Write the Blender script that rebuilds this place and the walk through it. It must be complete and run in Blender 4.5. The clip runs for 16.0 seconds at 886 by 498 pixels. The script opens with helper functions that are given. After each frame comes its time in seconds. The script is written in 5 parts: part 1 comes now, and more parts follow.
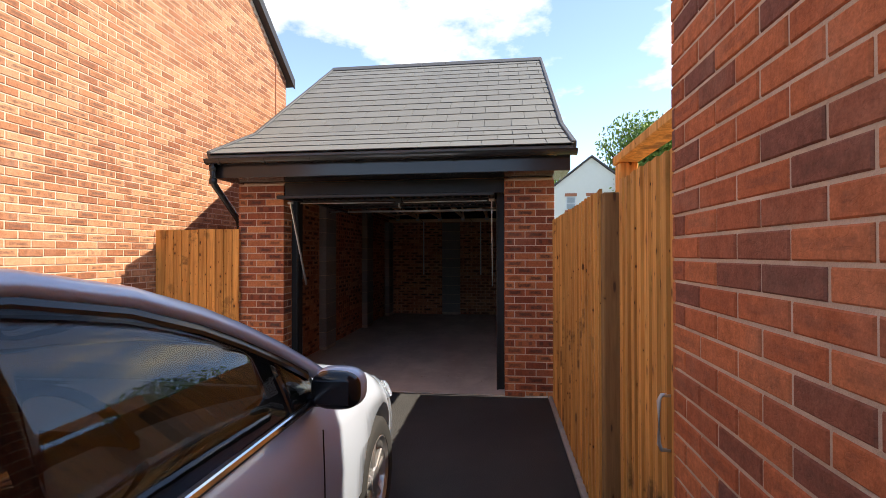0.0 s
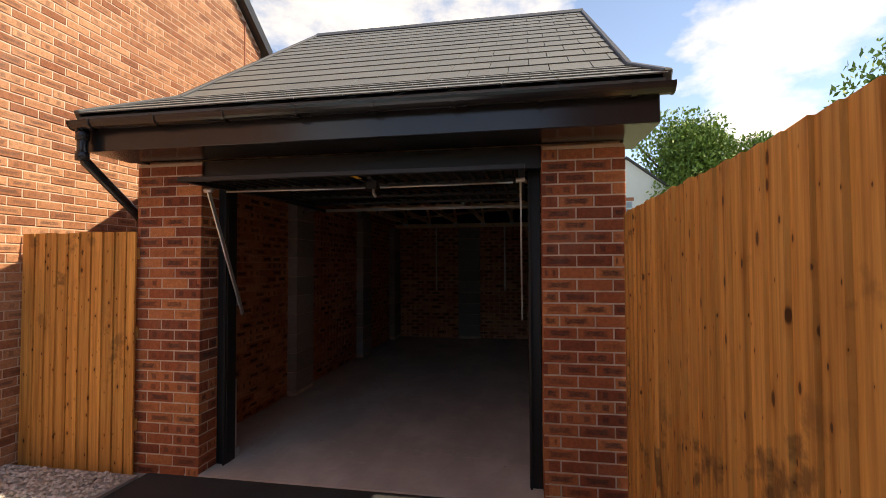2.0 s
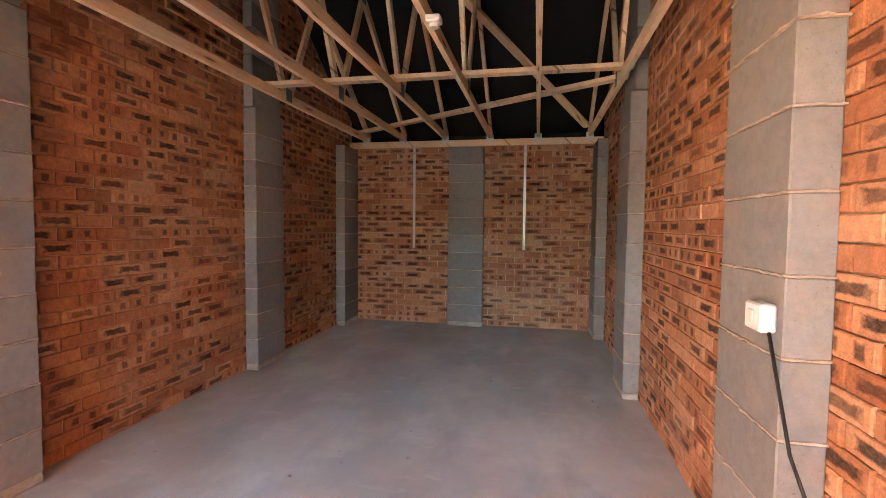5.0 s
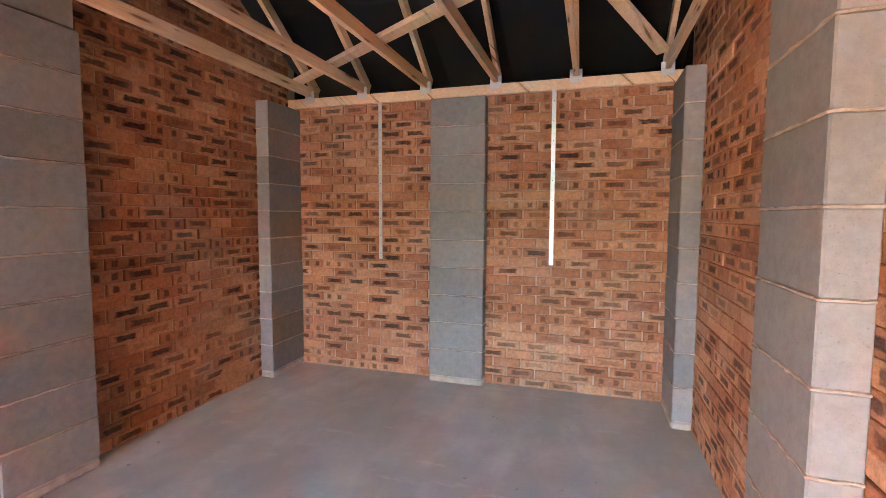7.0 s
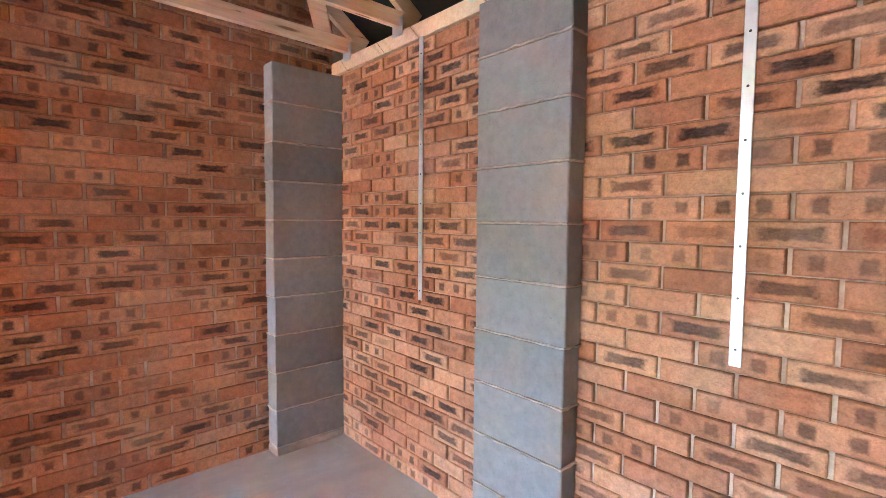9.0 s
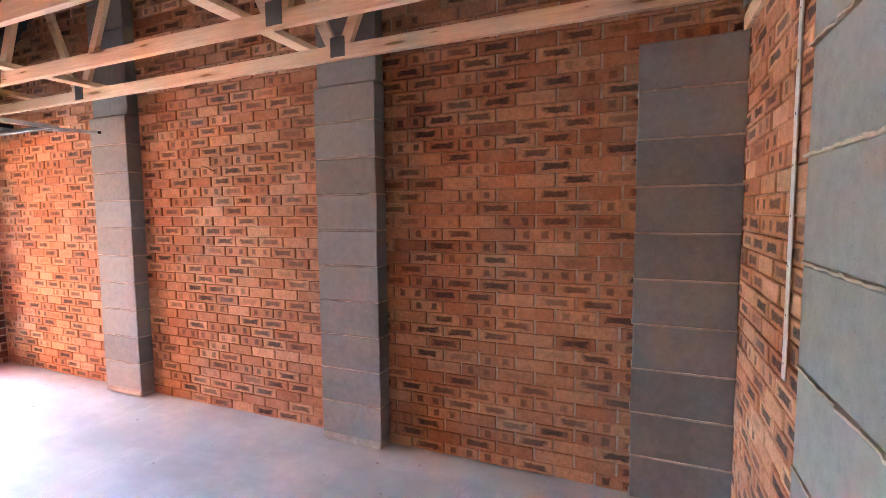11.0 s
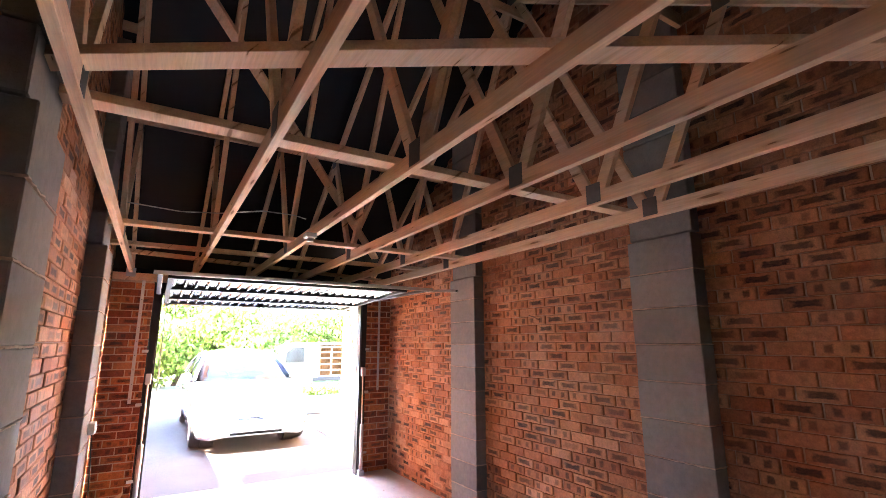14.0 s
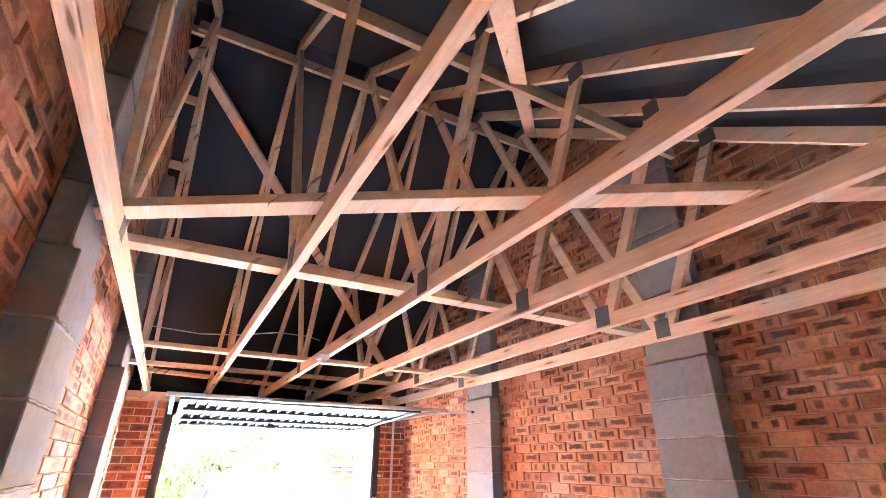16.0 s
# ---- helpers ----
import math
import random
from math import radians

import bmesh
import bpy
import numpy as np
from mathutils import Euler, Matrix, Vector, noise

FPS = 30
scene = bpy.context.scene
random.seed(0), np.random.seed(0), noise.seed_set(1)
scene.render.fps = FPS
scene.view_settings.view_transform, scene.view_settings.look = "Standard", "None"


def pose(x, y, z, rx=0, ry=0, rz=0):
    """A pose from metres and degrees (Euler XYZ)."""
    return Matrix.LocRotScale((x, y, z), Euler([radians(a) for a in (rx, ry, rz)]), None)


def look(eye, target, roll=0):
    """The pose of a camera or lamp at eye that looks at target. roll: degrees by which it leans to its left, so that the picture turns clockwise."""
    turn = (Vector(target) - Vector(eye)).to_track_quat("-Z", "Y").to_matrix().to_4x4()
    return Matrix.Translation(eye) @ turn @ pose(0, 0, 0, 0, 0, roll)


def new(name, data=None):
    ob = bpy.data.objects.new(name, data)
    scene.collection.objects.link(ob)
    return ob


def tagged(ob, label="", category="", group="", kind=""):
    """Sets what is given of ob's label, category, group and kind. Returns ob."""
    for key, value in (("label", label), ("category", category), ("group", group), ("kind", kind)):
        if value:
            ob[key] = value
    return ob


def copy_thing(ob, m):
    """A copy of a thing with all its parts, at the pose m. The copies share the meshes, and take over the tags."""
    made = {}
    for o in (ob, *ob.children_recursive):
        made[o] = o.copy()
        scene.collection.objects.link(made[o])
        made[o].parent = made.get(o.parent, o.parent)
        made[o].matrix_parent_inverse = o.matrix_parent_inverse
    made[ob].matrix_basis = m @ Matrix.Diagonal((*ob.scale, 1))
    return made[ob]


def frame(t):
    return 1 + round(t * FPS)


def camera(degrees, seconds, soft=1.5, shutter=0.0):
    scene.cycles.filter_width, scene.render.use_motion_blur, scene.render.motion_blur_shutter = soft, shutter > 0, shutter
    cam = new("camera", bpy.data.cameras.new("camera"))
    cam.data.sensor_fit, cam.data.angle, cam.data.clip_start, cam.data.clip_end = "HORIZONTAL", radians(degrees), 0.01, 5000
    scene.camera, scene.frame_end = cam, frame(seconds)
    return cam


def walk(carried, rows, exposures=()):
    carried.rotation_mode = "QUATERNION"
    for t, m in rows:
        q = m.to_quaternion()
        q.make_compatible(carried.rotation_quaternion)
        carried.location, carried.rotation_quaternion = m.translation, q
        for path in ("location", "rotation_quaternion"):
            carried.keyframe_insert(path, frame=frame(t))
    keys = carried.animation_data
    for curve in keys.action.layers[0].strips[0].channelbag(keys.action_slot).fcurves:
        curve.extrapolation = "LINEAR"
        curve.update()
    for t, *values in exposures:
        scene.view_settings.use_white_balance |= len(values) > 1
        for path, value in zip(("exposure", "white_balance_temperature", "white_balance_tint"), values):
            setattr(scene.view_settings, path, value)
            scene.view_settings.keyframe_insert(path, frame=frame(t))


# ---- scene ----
cam = camera(86.7, 16.0, soft=0.75)
PATH = [
    (0, (2.785, -5.115, 1.52), (2.541, -3.131, 1.541), -0.1),
    (0.5, (2.777, -4.523, 1.551), (2.505, -2.544, 1.651), -0.2),
    (1, (2.787, -4.061, 1.587), (2.512, -2.087, 1.745), -0.2),
    (1.5, (2.774, -3.666, 1.619), (2.467, -1.695, 1.753), -0.2),
    (2, (2.721, -3.153, 1.556), (2.373, -1.184, 1.619), -0.2),
    (2.5, (2.683, -2.514, 1.501), (2.309, -0.549, 1.489), -0.0),
    (3, (2.587, -1.834, 1.479), (2.199, 0.126, 1.403), 0.8),
    (3.5, (2.524, -1.188, 1.47), (2.148, 0.772, 1.346), 1.2),
    (3.7, (2.531, -0.871, 1.435), (2.112, 1.082, 1.317), 1.6),
    (5.8, (2.415, 1.497, 1.303), (2.032, 3.458, 1.203), 0.0),
    (6, (2.459, 1.766, 1.317), (2.052, 3.721, 1.21), 0.2),
    (6.5, (2.56, 2.37, 1.357), (2.088, 4.309, 1.226), 0.3),
    (7, (2.57, 2.966, 1.383), (1.974, 4.869, 1.238), 0.3),
    (7.5, (2.614, 3.556, 1.444), (1.872, 5.404, 1.26), 0.3),
    (8, (2.695, 4.15, 1.397), (1.722, 5.891, 1.248), 0.4),
    (8.2, (2.692, 4.374, 1.402), (1.618, 6.055, 1.263), 0.4),
    (10.3, (2.75, 5.951, 1.529), (0.771, 6.152, 1.329), 0.3),
    (10.5, (2.675, 6.028, 1.566), (0.688, 5.964, 1.349), 0.0),
    (11, (2.537, 6.28, 1.523), (0.706, 5.493, 1.363), -0.5),
    (11.5, (2.598, 6.326, 1.551), (1.008, 5.121, 1.402), -0.5),
    (12, (2.674, 6.286, 1.55), (1.242, 4.895, 1.44), -0.4),
    (12.5, (2.715, 6.301, 1.574), (1.414, 4.782, 1.518), -0.5),
    (13, (2.744, 6.316, 1.57), (1.551, 4.711, 1.624), -0.4),
    (13.5, (2.749, 6.339, 1.606), (1.66, 4.675, 1.818), -0.4),
    (14, (2.767, 6.37, 1.642), (1.753, 4.692, 2.036), -0.1),
    (14.5, (2.77, 6.397, 1.679), (1.8, 4.738, 2.235), -0.1),
    (15, (2.754, 6.418, 1.702), (1.821, 4.79, 2.392), 0.1),
    (15.5, (2.748, 6.45, 1.709), (1.851, 4.847, 2.5), 0.2),
    (16, (2.755, 6.468, 1.707), (1.886, 4.871, 2.539), 0.4),
]
walk(cam, [(t, look(eye, target, roll)) for t, eye, target, roll in PATH],
     exposures=[(0.0, 1.88, 7500, 11), (1.5, 1.40, 8300, 12), (2.5, 1.75, 8700, 12), (3.0, 2.58, 8500, 8), (3.7, 4.15, 8100, 3), (5.8, 7.02, 8600, 11), (7.0, 7.55, 7700, 12), (8.2, 8.20, 6950, 11),
                (10.3, 8.35, 6200, 6), (11.5, 7.70, 6700, 8), (12.5, 6.90, 7150, 13), (14.0, 7.05, 6950, 13), (16.0, 8.90, 6150, 14)])

# ---- world, sun and sky ----
SUN_DIR = Vector((0.97, 0.025, 1.285)).normalized()
world = bpy.data.worlds.new("sky_world")
scene.world = world
world.use_nodes = True
wt = world.node_tree
wt.nodes.clear()
w_out = wt.nodes.new("ShaderNodeOutputWorld")
w_bg = wt.nodes.new("ShaderNodeBackground")
w_sky = wt.nodes.new("ShaderNodeTexSky")
w_sky.sky_type = "NISHITA"
w_sky.sun_disc = False
w_sky.dust_density = 0.0
w_sky.air_density = 0.65
w_sky.ozone_density = 1.4
w_sky.sun_elevation = math.asin(SUN_DIR.z)
w_sky.sun_rotation = math.atan2(SUN_DIR.x, SUN_DIR.y)
w_co = wt.nodes.new("ShaderNodeTexCoord")
w_map = wt.nodes.new("ShaderNodeMapping")
w_map.inputs["Scale"].default_value = (1.0, 1.0, 1.9)
w_map.inputs["Location"].default_value = (0.2, 1.3, 0.5)
w_noise = wt.nodes.new("ShaderNodeTexNoise")
w_noise.inputs["Scale"].default_value = 2.1
w_noise.inputs["Detail"].default_value = 9.0
w_noise.inputs["Roughness"].default_value = 0.58
w_ramp = wt.nodes.new("ShaderNodeValToRGB")
w_ramp.color_ramp.elements[0].position = 0.55
w_ramp.color_ramp.elements[1].position = 0.67
w_mix = wt.nodes.new("ShaderNodeMixRGB")
w_mix.inputs[2].default_value = (3.9, 3.87, 3.8, 1)
wt.links.new(w_co.outputs["Generated"], w_map.inputs["Vector"])
wt.links.new(w_map.outputs[0], w_noise.inputs["Vector"])
wt.links.new(w_noise.outputs[0], w_ramp.inputs[0])
wt.links.new(w_ramp.outputs[0], w_mix.inputs[0])
wt.links.new(w_sky.outputs[0], w_mix.inputs[1])
wt.links.new(w_mix.outputs[0], w_bg.inputs[0])
w_bg.inputs[1].default_value = 0.135
wt.links.new(w_bg.outputs[0], w_out.inputs[0])

sun_data = bpy.data.lights.new("sun", "SUN")
sun_data.energy, sun_data.angle, sun_data.color = 3.0, radians(0.53), (1.0, 0.95, 0.87)
sun = new("sun", sun_data)
sun.rotation_mode = "QUATERNION"
sun.rotation_quaternion = SUN_DIR.to_track_quat("Z", "Y")
sun.location = (12, 2, 16)


# ---- materials ----
class Mat:
    """A small builder of node materials."""

    def __init__(self, name):
        self.m = bpy.data.materials.new(name)
        self.m.use_nodes = True
        self.t = self.m.node_tree
        self.b = self.t.nodes["Principled BSDF"]

    def node(self, kind, **inputs):
        n = self.t.nodes.new(kind)
        for k, v in inputs.items():
            key = k.replace("_", " ")
            if hasattr(v, "is_linked") and hasattr(v, "node"):
                self.t.links.new(v, n.inputs[key])
            else:
                n.inputs[key].default_value = v
        return n

    def link(self, a, b):
        self.t.links.new(a, b)

    def coord(self, which="Object"):
        return self.node("ShaderNodeTexCoord").outputs[which]

    def noise(self, scale, detail=4.0, rough=0.55, vec=None, stretch=None):
        vec = vec or self.coord()
        if stretch:
            mp = self.node("ShaderNodeMapping", Scale=stretch)
            self.link(vec, mp.inputs["Vector"])
            vec = mp.outputs[0]
        n = self.node("ShaderNodeTexNoise", Scale=scale, Detail=detail, Roughness=rough)
        self.link(vec, n.inputs["Vector"])
        return n.outputs[0]

    def ramp(self, fac, *stops):
        r = self.node("ShaderNodeValToRGB")
        el = r.color_ramp.elements
        while len(el) < len(stops):
            el.new(0.5)
        for e, (p, c) in zip(el, stops):
            e.position = p
            e.color = (*c, 1) if isinstance(c, tuple) else (c, c, c, 1)
        self.link(fac, r.inputs[0])
        return r.outputs[0]

    def mix(self, fac, a, b, blend="MIX"):
        n = self.t.nodes.new("ShaderNodeMixRGB")
        n.blend_type = blend
        for sock, v in zip(n.inputs, (fac, a, b)):
            if hasattr(v, "is_linked") and hasattr(v, "node"):
                self.link(v, sock)
            elif isinstance(v, tuple):
                sock.default_value = (*v, 1)
            else:
                sock.default_value = v
        return n.outputs[0]

    def math(self, op, a, b=0.0, c=0.0):
        n = self.t.nodes.new("ShaderNodeMath")
        n.operation = op
        for sock, v in zip(n.inputs, (a, b, c)):
            if hasattr(v, "is_linked") and hasattr(v, "node"):
                self.link(v, sock)
            else:
                sock.default_value = v
        return n.outputs[0]

    def piece(self):
        """A random number for each separate piece, whether an object or an island of a joined mesh."""
        a = self.node("ShaderNodeObjectInfo").outputs["Random"]
        b = self.node("ShaderNodeNewGeometry").outputs["Random Per Island"]
        return self.math("FRACT", self.math("ADD", self.math("MULTIPLY", a, 7.31), self.math("MULTIPLY", b, 5.17)))

    def world_pos(self):
        return self.node("ShaderNodeNewGeometry").outputs["Position"]

    def bump(self, height, strength=0.3, dist=0.01):
        n = self.node("ShaderNodeBump", Strength=strength, Distance=dist)
        self.link(height, n.inputs["Height"])
        self.link(n.outputs[0], self.b.inputs["Normal"])

    def done(self, color=None, rough=None, metal=None, **more):
        for key, v in (("Base Color", color), ("Roughness", rough), ("Metallic", metal), *((k.replace("_", " "), q) for k, q in more.items())):
            if v is None:
                continue
            if hasattr(v, "is_linked") and hasattr(v, "node"):
                self.link(v, self.b.inputs[key])
            elif isinstance(v, tuple):
                self.b.inputs[key].default_value = (*v, 1) if len(v) == 3 else v
            else:
                self.b.inputs[key].default_value = v
        return self.m


def brick_material(name, low, mid, high, dark, marks, smear, mortar, ragged=0.0, broad=1.0, edge=0.44, solid=0.45):
    """Fired clay: a tone for each brick, dark kiss marks in its middle, mortar smears."""
    k = Mat(name)
    pos = k.world_pos()
    r = k.piece()
    r2 = k.math("FRACT", k.math("MULTIPLY", r, 13.7))
    r3 = k.math("FRACT", k.math("MULTIPLY", r, 41.3))
    base = k.ramp(r, (0.0, low), (0.5, mid), (1.0, high))
    grain = k.noise(38.0, 6.0, 0.65, pos)
    base = k.mix(0.7, base, k.ramp(grain, (0.3, 0.5), (0.7, 1.05)), "MULTIPLY")
    blot = k.noise(11.0, 5.0, 0.65, pos)
    base = k.mix(0.4, base, k.ramp(blot, (0.3, 0.65), (0.68, 1.15)), "MULTIPLY")
    uv = k.node("ShaderNodeSeparateXYZ")
    k.link(k.coord("UV"), uv.inputs[0])
    wob = k.math("MULTIPLY", k.math("SUBTRACT", k.noise(24.0, 4.0, 0.65, pos), 0.5), 1.1)
    du = k.math("SUBTRACT", uv.outputs[0], 0.5)
    dv = k.math("SUBTRACT", uv.outputs[1], 0.5)
    # one long mark, thinner towards its middle
    adu = k.math("ABSOLUTE", du)
    halfh = k.math("ADD", 0.205 * broad, k.math("MULTIPLY", adu, 0.10 * broad))
    f1 = k.math("ADD", k.math("MAXIMUM", k.math("DIVIDE", adu, 0.39), k.math("DIVIDE", k.math("ABSOLUTE", dv), halfh)), wob)
    bar = k.ramp(f1, (0.90 - edge / 2, 1.0), (0.90 + edge / 2, 0.0))
    # two spots
    eu = k.math("DIVIDE", k.math("SUBTRACT", adu, 0.25), 0.11)
    ev = k.math("DIVIDE", dv, 0.36)
    f2 = k.math("ADD", k.math("MAXIMUM", k.math("ABSOLUTE", eu), k.math("ABSOLUTE", ev)), wob)
    spots = k.ramp(f2, (0.6, 0.85), (1.1, 0.0))
    pick = k.math("GREATER_THAN", r2, 0.66)
    mark = k.mix(pick, bar, spots)
    tear = k.ramp(k.noise(70.0, 5.0, 0.7, pos, (0.5, 0.5, 1.6)), (0.40, 1.0 - ragged), (0.58, 1.0))
    soft = k.ramp(k.noise(26.0, 4.0, 0.6, pos), (0.25, solid), (0.6, 1.0))
    mark = k.math("MULTIPLY", mark, k.math("MULTIPLY", tear, soft))
    drift = k.ramp(k.noise(1.3, 3.0, 0.5, pos), (0.36, 0.72), (0.56, 1.0))
    strength = k.math("MULTIPLY", k.math("MULTIPLY", k.ramp(r3, (0.24, 0.0), (0.44, 0.8), (0.75, 1.0)), drift), marks)
    base = k.mix(k.math("MULTIPLY", mark, strength), base, dark)
    wear = k.noise(3.2, 5.0, 0.6, pos)
    base = k.mix(k.math("MULTIPLY", k.ramp(wear, (0.5, 0.0), (0.75, 1.0)), smear), base, mortar)
    fine = k.noise(140.0, 3.0, 0.7, pos)
    base = k.mix(0.4, base, k.ramp(fine, (0.33, 0.55), (0.66, 1.18)), "MULTIPLY")
    fold = k.math("ABSOLUTE", k.math("SUBTRACT", k.noise(17.0, 2.0, 0.5, pos, (1.0, 1.0, 1.8)), 0.5))
    crease = k.ramp(fold, (0.0, 0.0), (0.022, 1.0))
    base = k.mix(0.16, base, k.ramp(fold, (0.0, 0.45), (0.016, 1.0)), "MULTIPLY")
    k.bump(k.math("ADD", k.math("ADD", k.math("MULTIPLY", fine, 0.4), grain), k.math("MULTIPLY", crease, 0.22)), 0.6, 0.004)
    return k.done(base, 0.88, Specular_IOR_Level=0.25)


def mortar_material(name, a, b):
    k = Mat(name)
    pos = k.world_pos()
    n = k.noise(9.0, 6.0, 0.7, pos)
    f = k.noise(160.0, 3.0, 0.7, pos)
    k.bump(k.math("ADD", n, f), 0.6, 0.005)
    return k.done(k.mix(k.ramp(n, (0.35, 0.0), (0.65, 1.0)), a, b), 0.95, Specular_IOR_Level=0.15)


BRICK_IN = brick_material("brick_inner", (0.47, 0.178, 0.09), (0.60, 0.255, 0.13), (0.73, 0.365, 0.205), (0.026, 0.014, 0.012), 1.0, 0.22, (0.56, 0.42, 0.33), 0.15, 1.3, 0.5, 0.85)
BRICK_OUT = brick_material("brick_outer", (0.27, 0.075, 0.042), (0.49, 0.15, 0.068), (0.70, 0.265, 0.11), (0.06, 0.034, 0.03), 1.0, 0.14, (0.62, 0.45, 0.34), 0.35, 1.5, 0.7, 0.7)
BRICK_HOUSE = brick_material("brick_house", (0.33, 0.125, 0.065), (0.51, 0.225, 0.115), (0.64, 0.325, 0.18), (0.13, 0.07, 0.05), 0.95, 0.12, (0.66, 0.5, 0.38), 0.4)
BRICK_RED = brick_material("brick_red", (0.24, 0.10, 0.075), (0.56, 0.16, 0.07), (0.68, 0.22, 0.095), (0.15, 0.07, 0.05), 0.5, 0.2, (0.58, 0.36, 0.25), 0.7)
MORTAR_IN = mortar_material("mortar_inner", (0.40, 0.25, 0.17), (0.62, 0.46, 0.36))
MORTAR_OUT = mortar_material("mortar_outer", (0.50, 0.37, 0.28), (0.66, 0.51, 0.40))
MORTAR_BASE = mortar_material("mortar_base", (0.38, 0.30, 0.24), (0.54, 0.45, 0.38))
JOINT = mortar_material("pier_joint", (0.38, 0.28, 0.21), (0.60, 0.47, 0.38))


def block_material():
    k = Mat("concrete_block")
    pos = k.world_pos()
    r = k.piece()
    c = k.ramp(r, (0.0, (0.236, 0.222, 0.207)), (1.0, (0.308, 0.29, 0.27)))
    pits = k.ramp(k.noise(170.0, 3.0, 0.7, pos), (0.29, 0.0), (0.37, 1.0))
    c = k.mix(0.35, c, pits, "MULTIPLY")
    c = k.mix(0.5, c, k.ramp(k.noise(24.0, 5.0, 0.7, pos), (0.3, 0.65), (0.7, 1.1)), "MULTIPLY")
    n = k.noise(5.0, 6.0, 0.65, pos)
    c = k.mix(k.ramp(n, (0.5, 0.0), (0.8, 0.55)), c, (0.38, 0.29, 0.23))
    k.bump(k.math("ADD", pits, k.noise(60.0, 5.0, 0.7, pos)), 0.45, 0.004)
    return k.done(c, 0.95, Specular_IOR_Level=0.15)


BLOCK = block_material()


def concrete_floor_material():
    k = Mat("concrete_floor")
    pos = k.world_pos()
    n = k.noise(1.3, 7.0, 0.62, pos)
    m = k.noise(7.0, 6.0, 0.7, pos)
    c = k.ramp(n, (0.35, (0.47, 0.415, 0.365)), (0.65, (0.62, 0.555, 0.495)))
    c = k.mix(k.ramp(m, (0.45, 0.0), (0.8, 0.5)), c, (0.43, 0.385, 0.345))
    trowel = k.noise(2.4, 5.0, 0.6, pos, (1.0, 0.45, 1.0))
    c = k.mix(k.ramp(trowel, (0.44, 0.0), (0.60, 0.6)), c, (0.39, 0.345, 0.305))
    scuff = k.noise(5.0, 6.0, 0.7, pos, (0.5, 1.6, 1.0))
    c = k.mix(k.ramp(scuff, (0.58, 0.0), (0.68, 0.45)), c, (0.66, 0.60, 0.54))
    sp = k.noise(55.0, 4.0, 0.75, pos)
    c = k.mix(k.ramp(sp, (0.62, 0.0), (0.74, 0.35)), c, (0.30, 0.24, 0.2))
    dust = k.noise(0.8, 3.0, 0.5, pos)
    c = k.mix(k.ramp(dust, (0.5, 0.0), (0.75, 0.3)), c, (0.51, 0.46, 0.415))
    k.bump(k.math("ADD", m, k.math("MULTIPLY", sp, 0.6)), 0.25, 0.006)
    return k.done(c, k.ramp(n, (0.3, 0.62), (0.7, 0.85)), Specular_IOR_Level=0.35)


CONCRETE = concrete_floor_material()


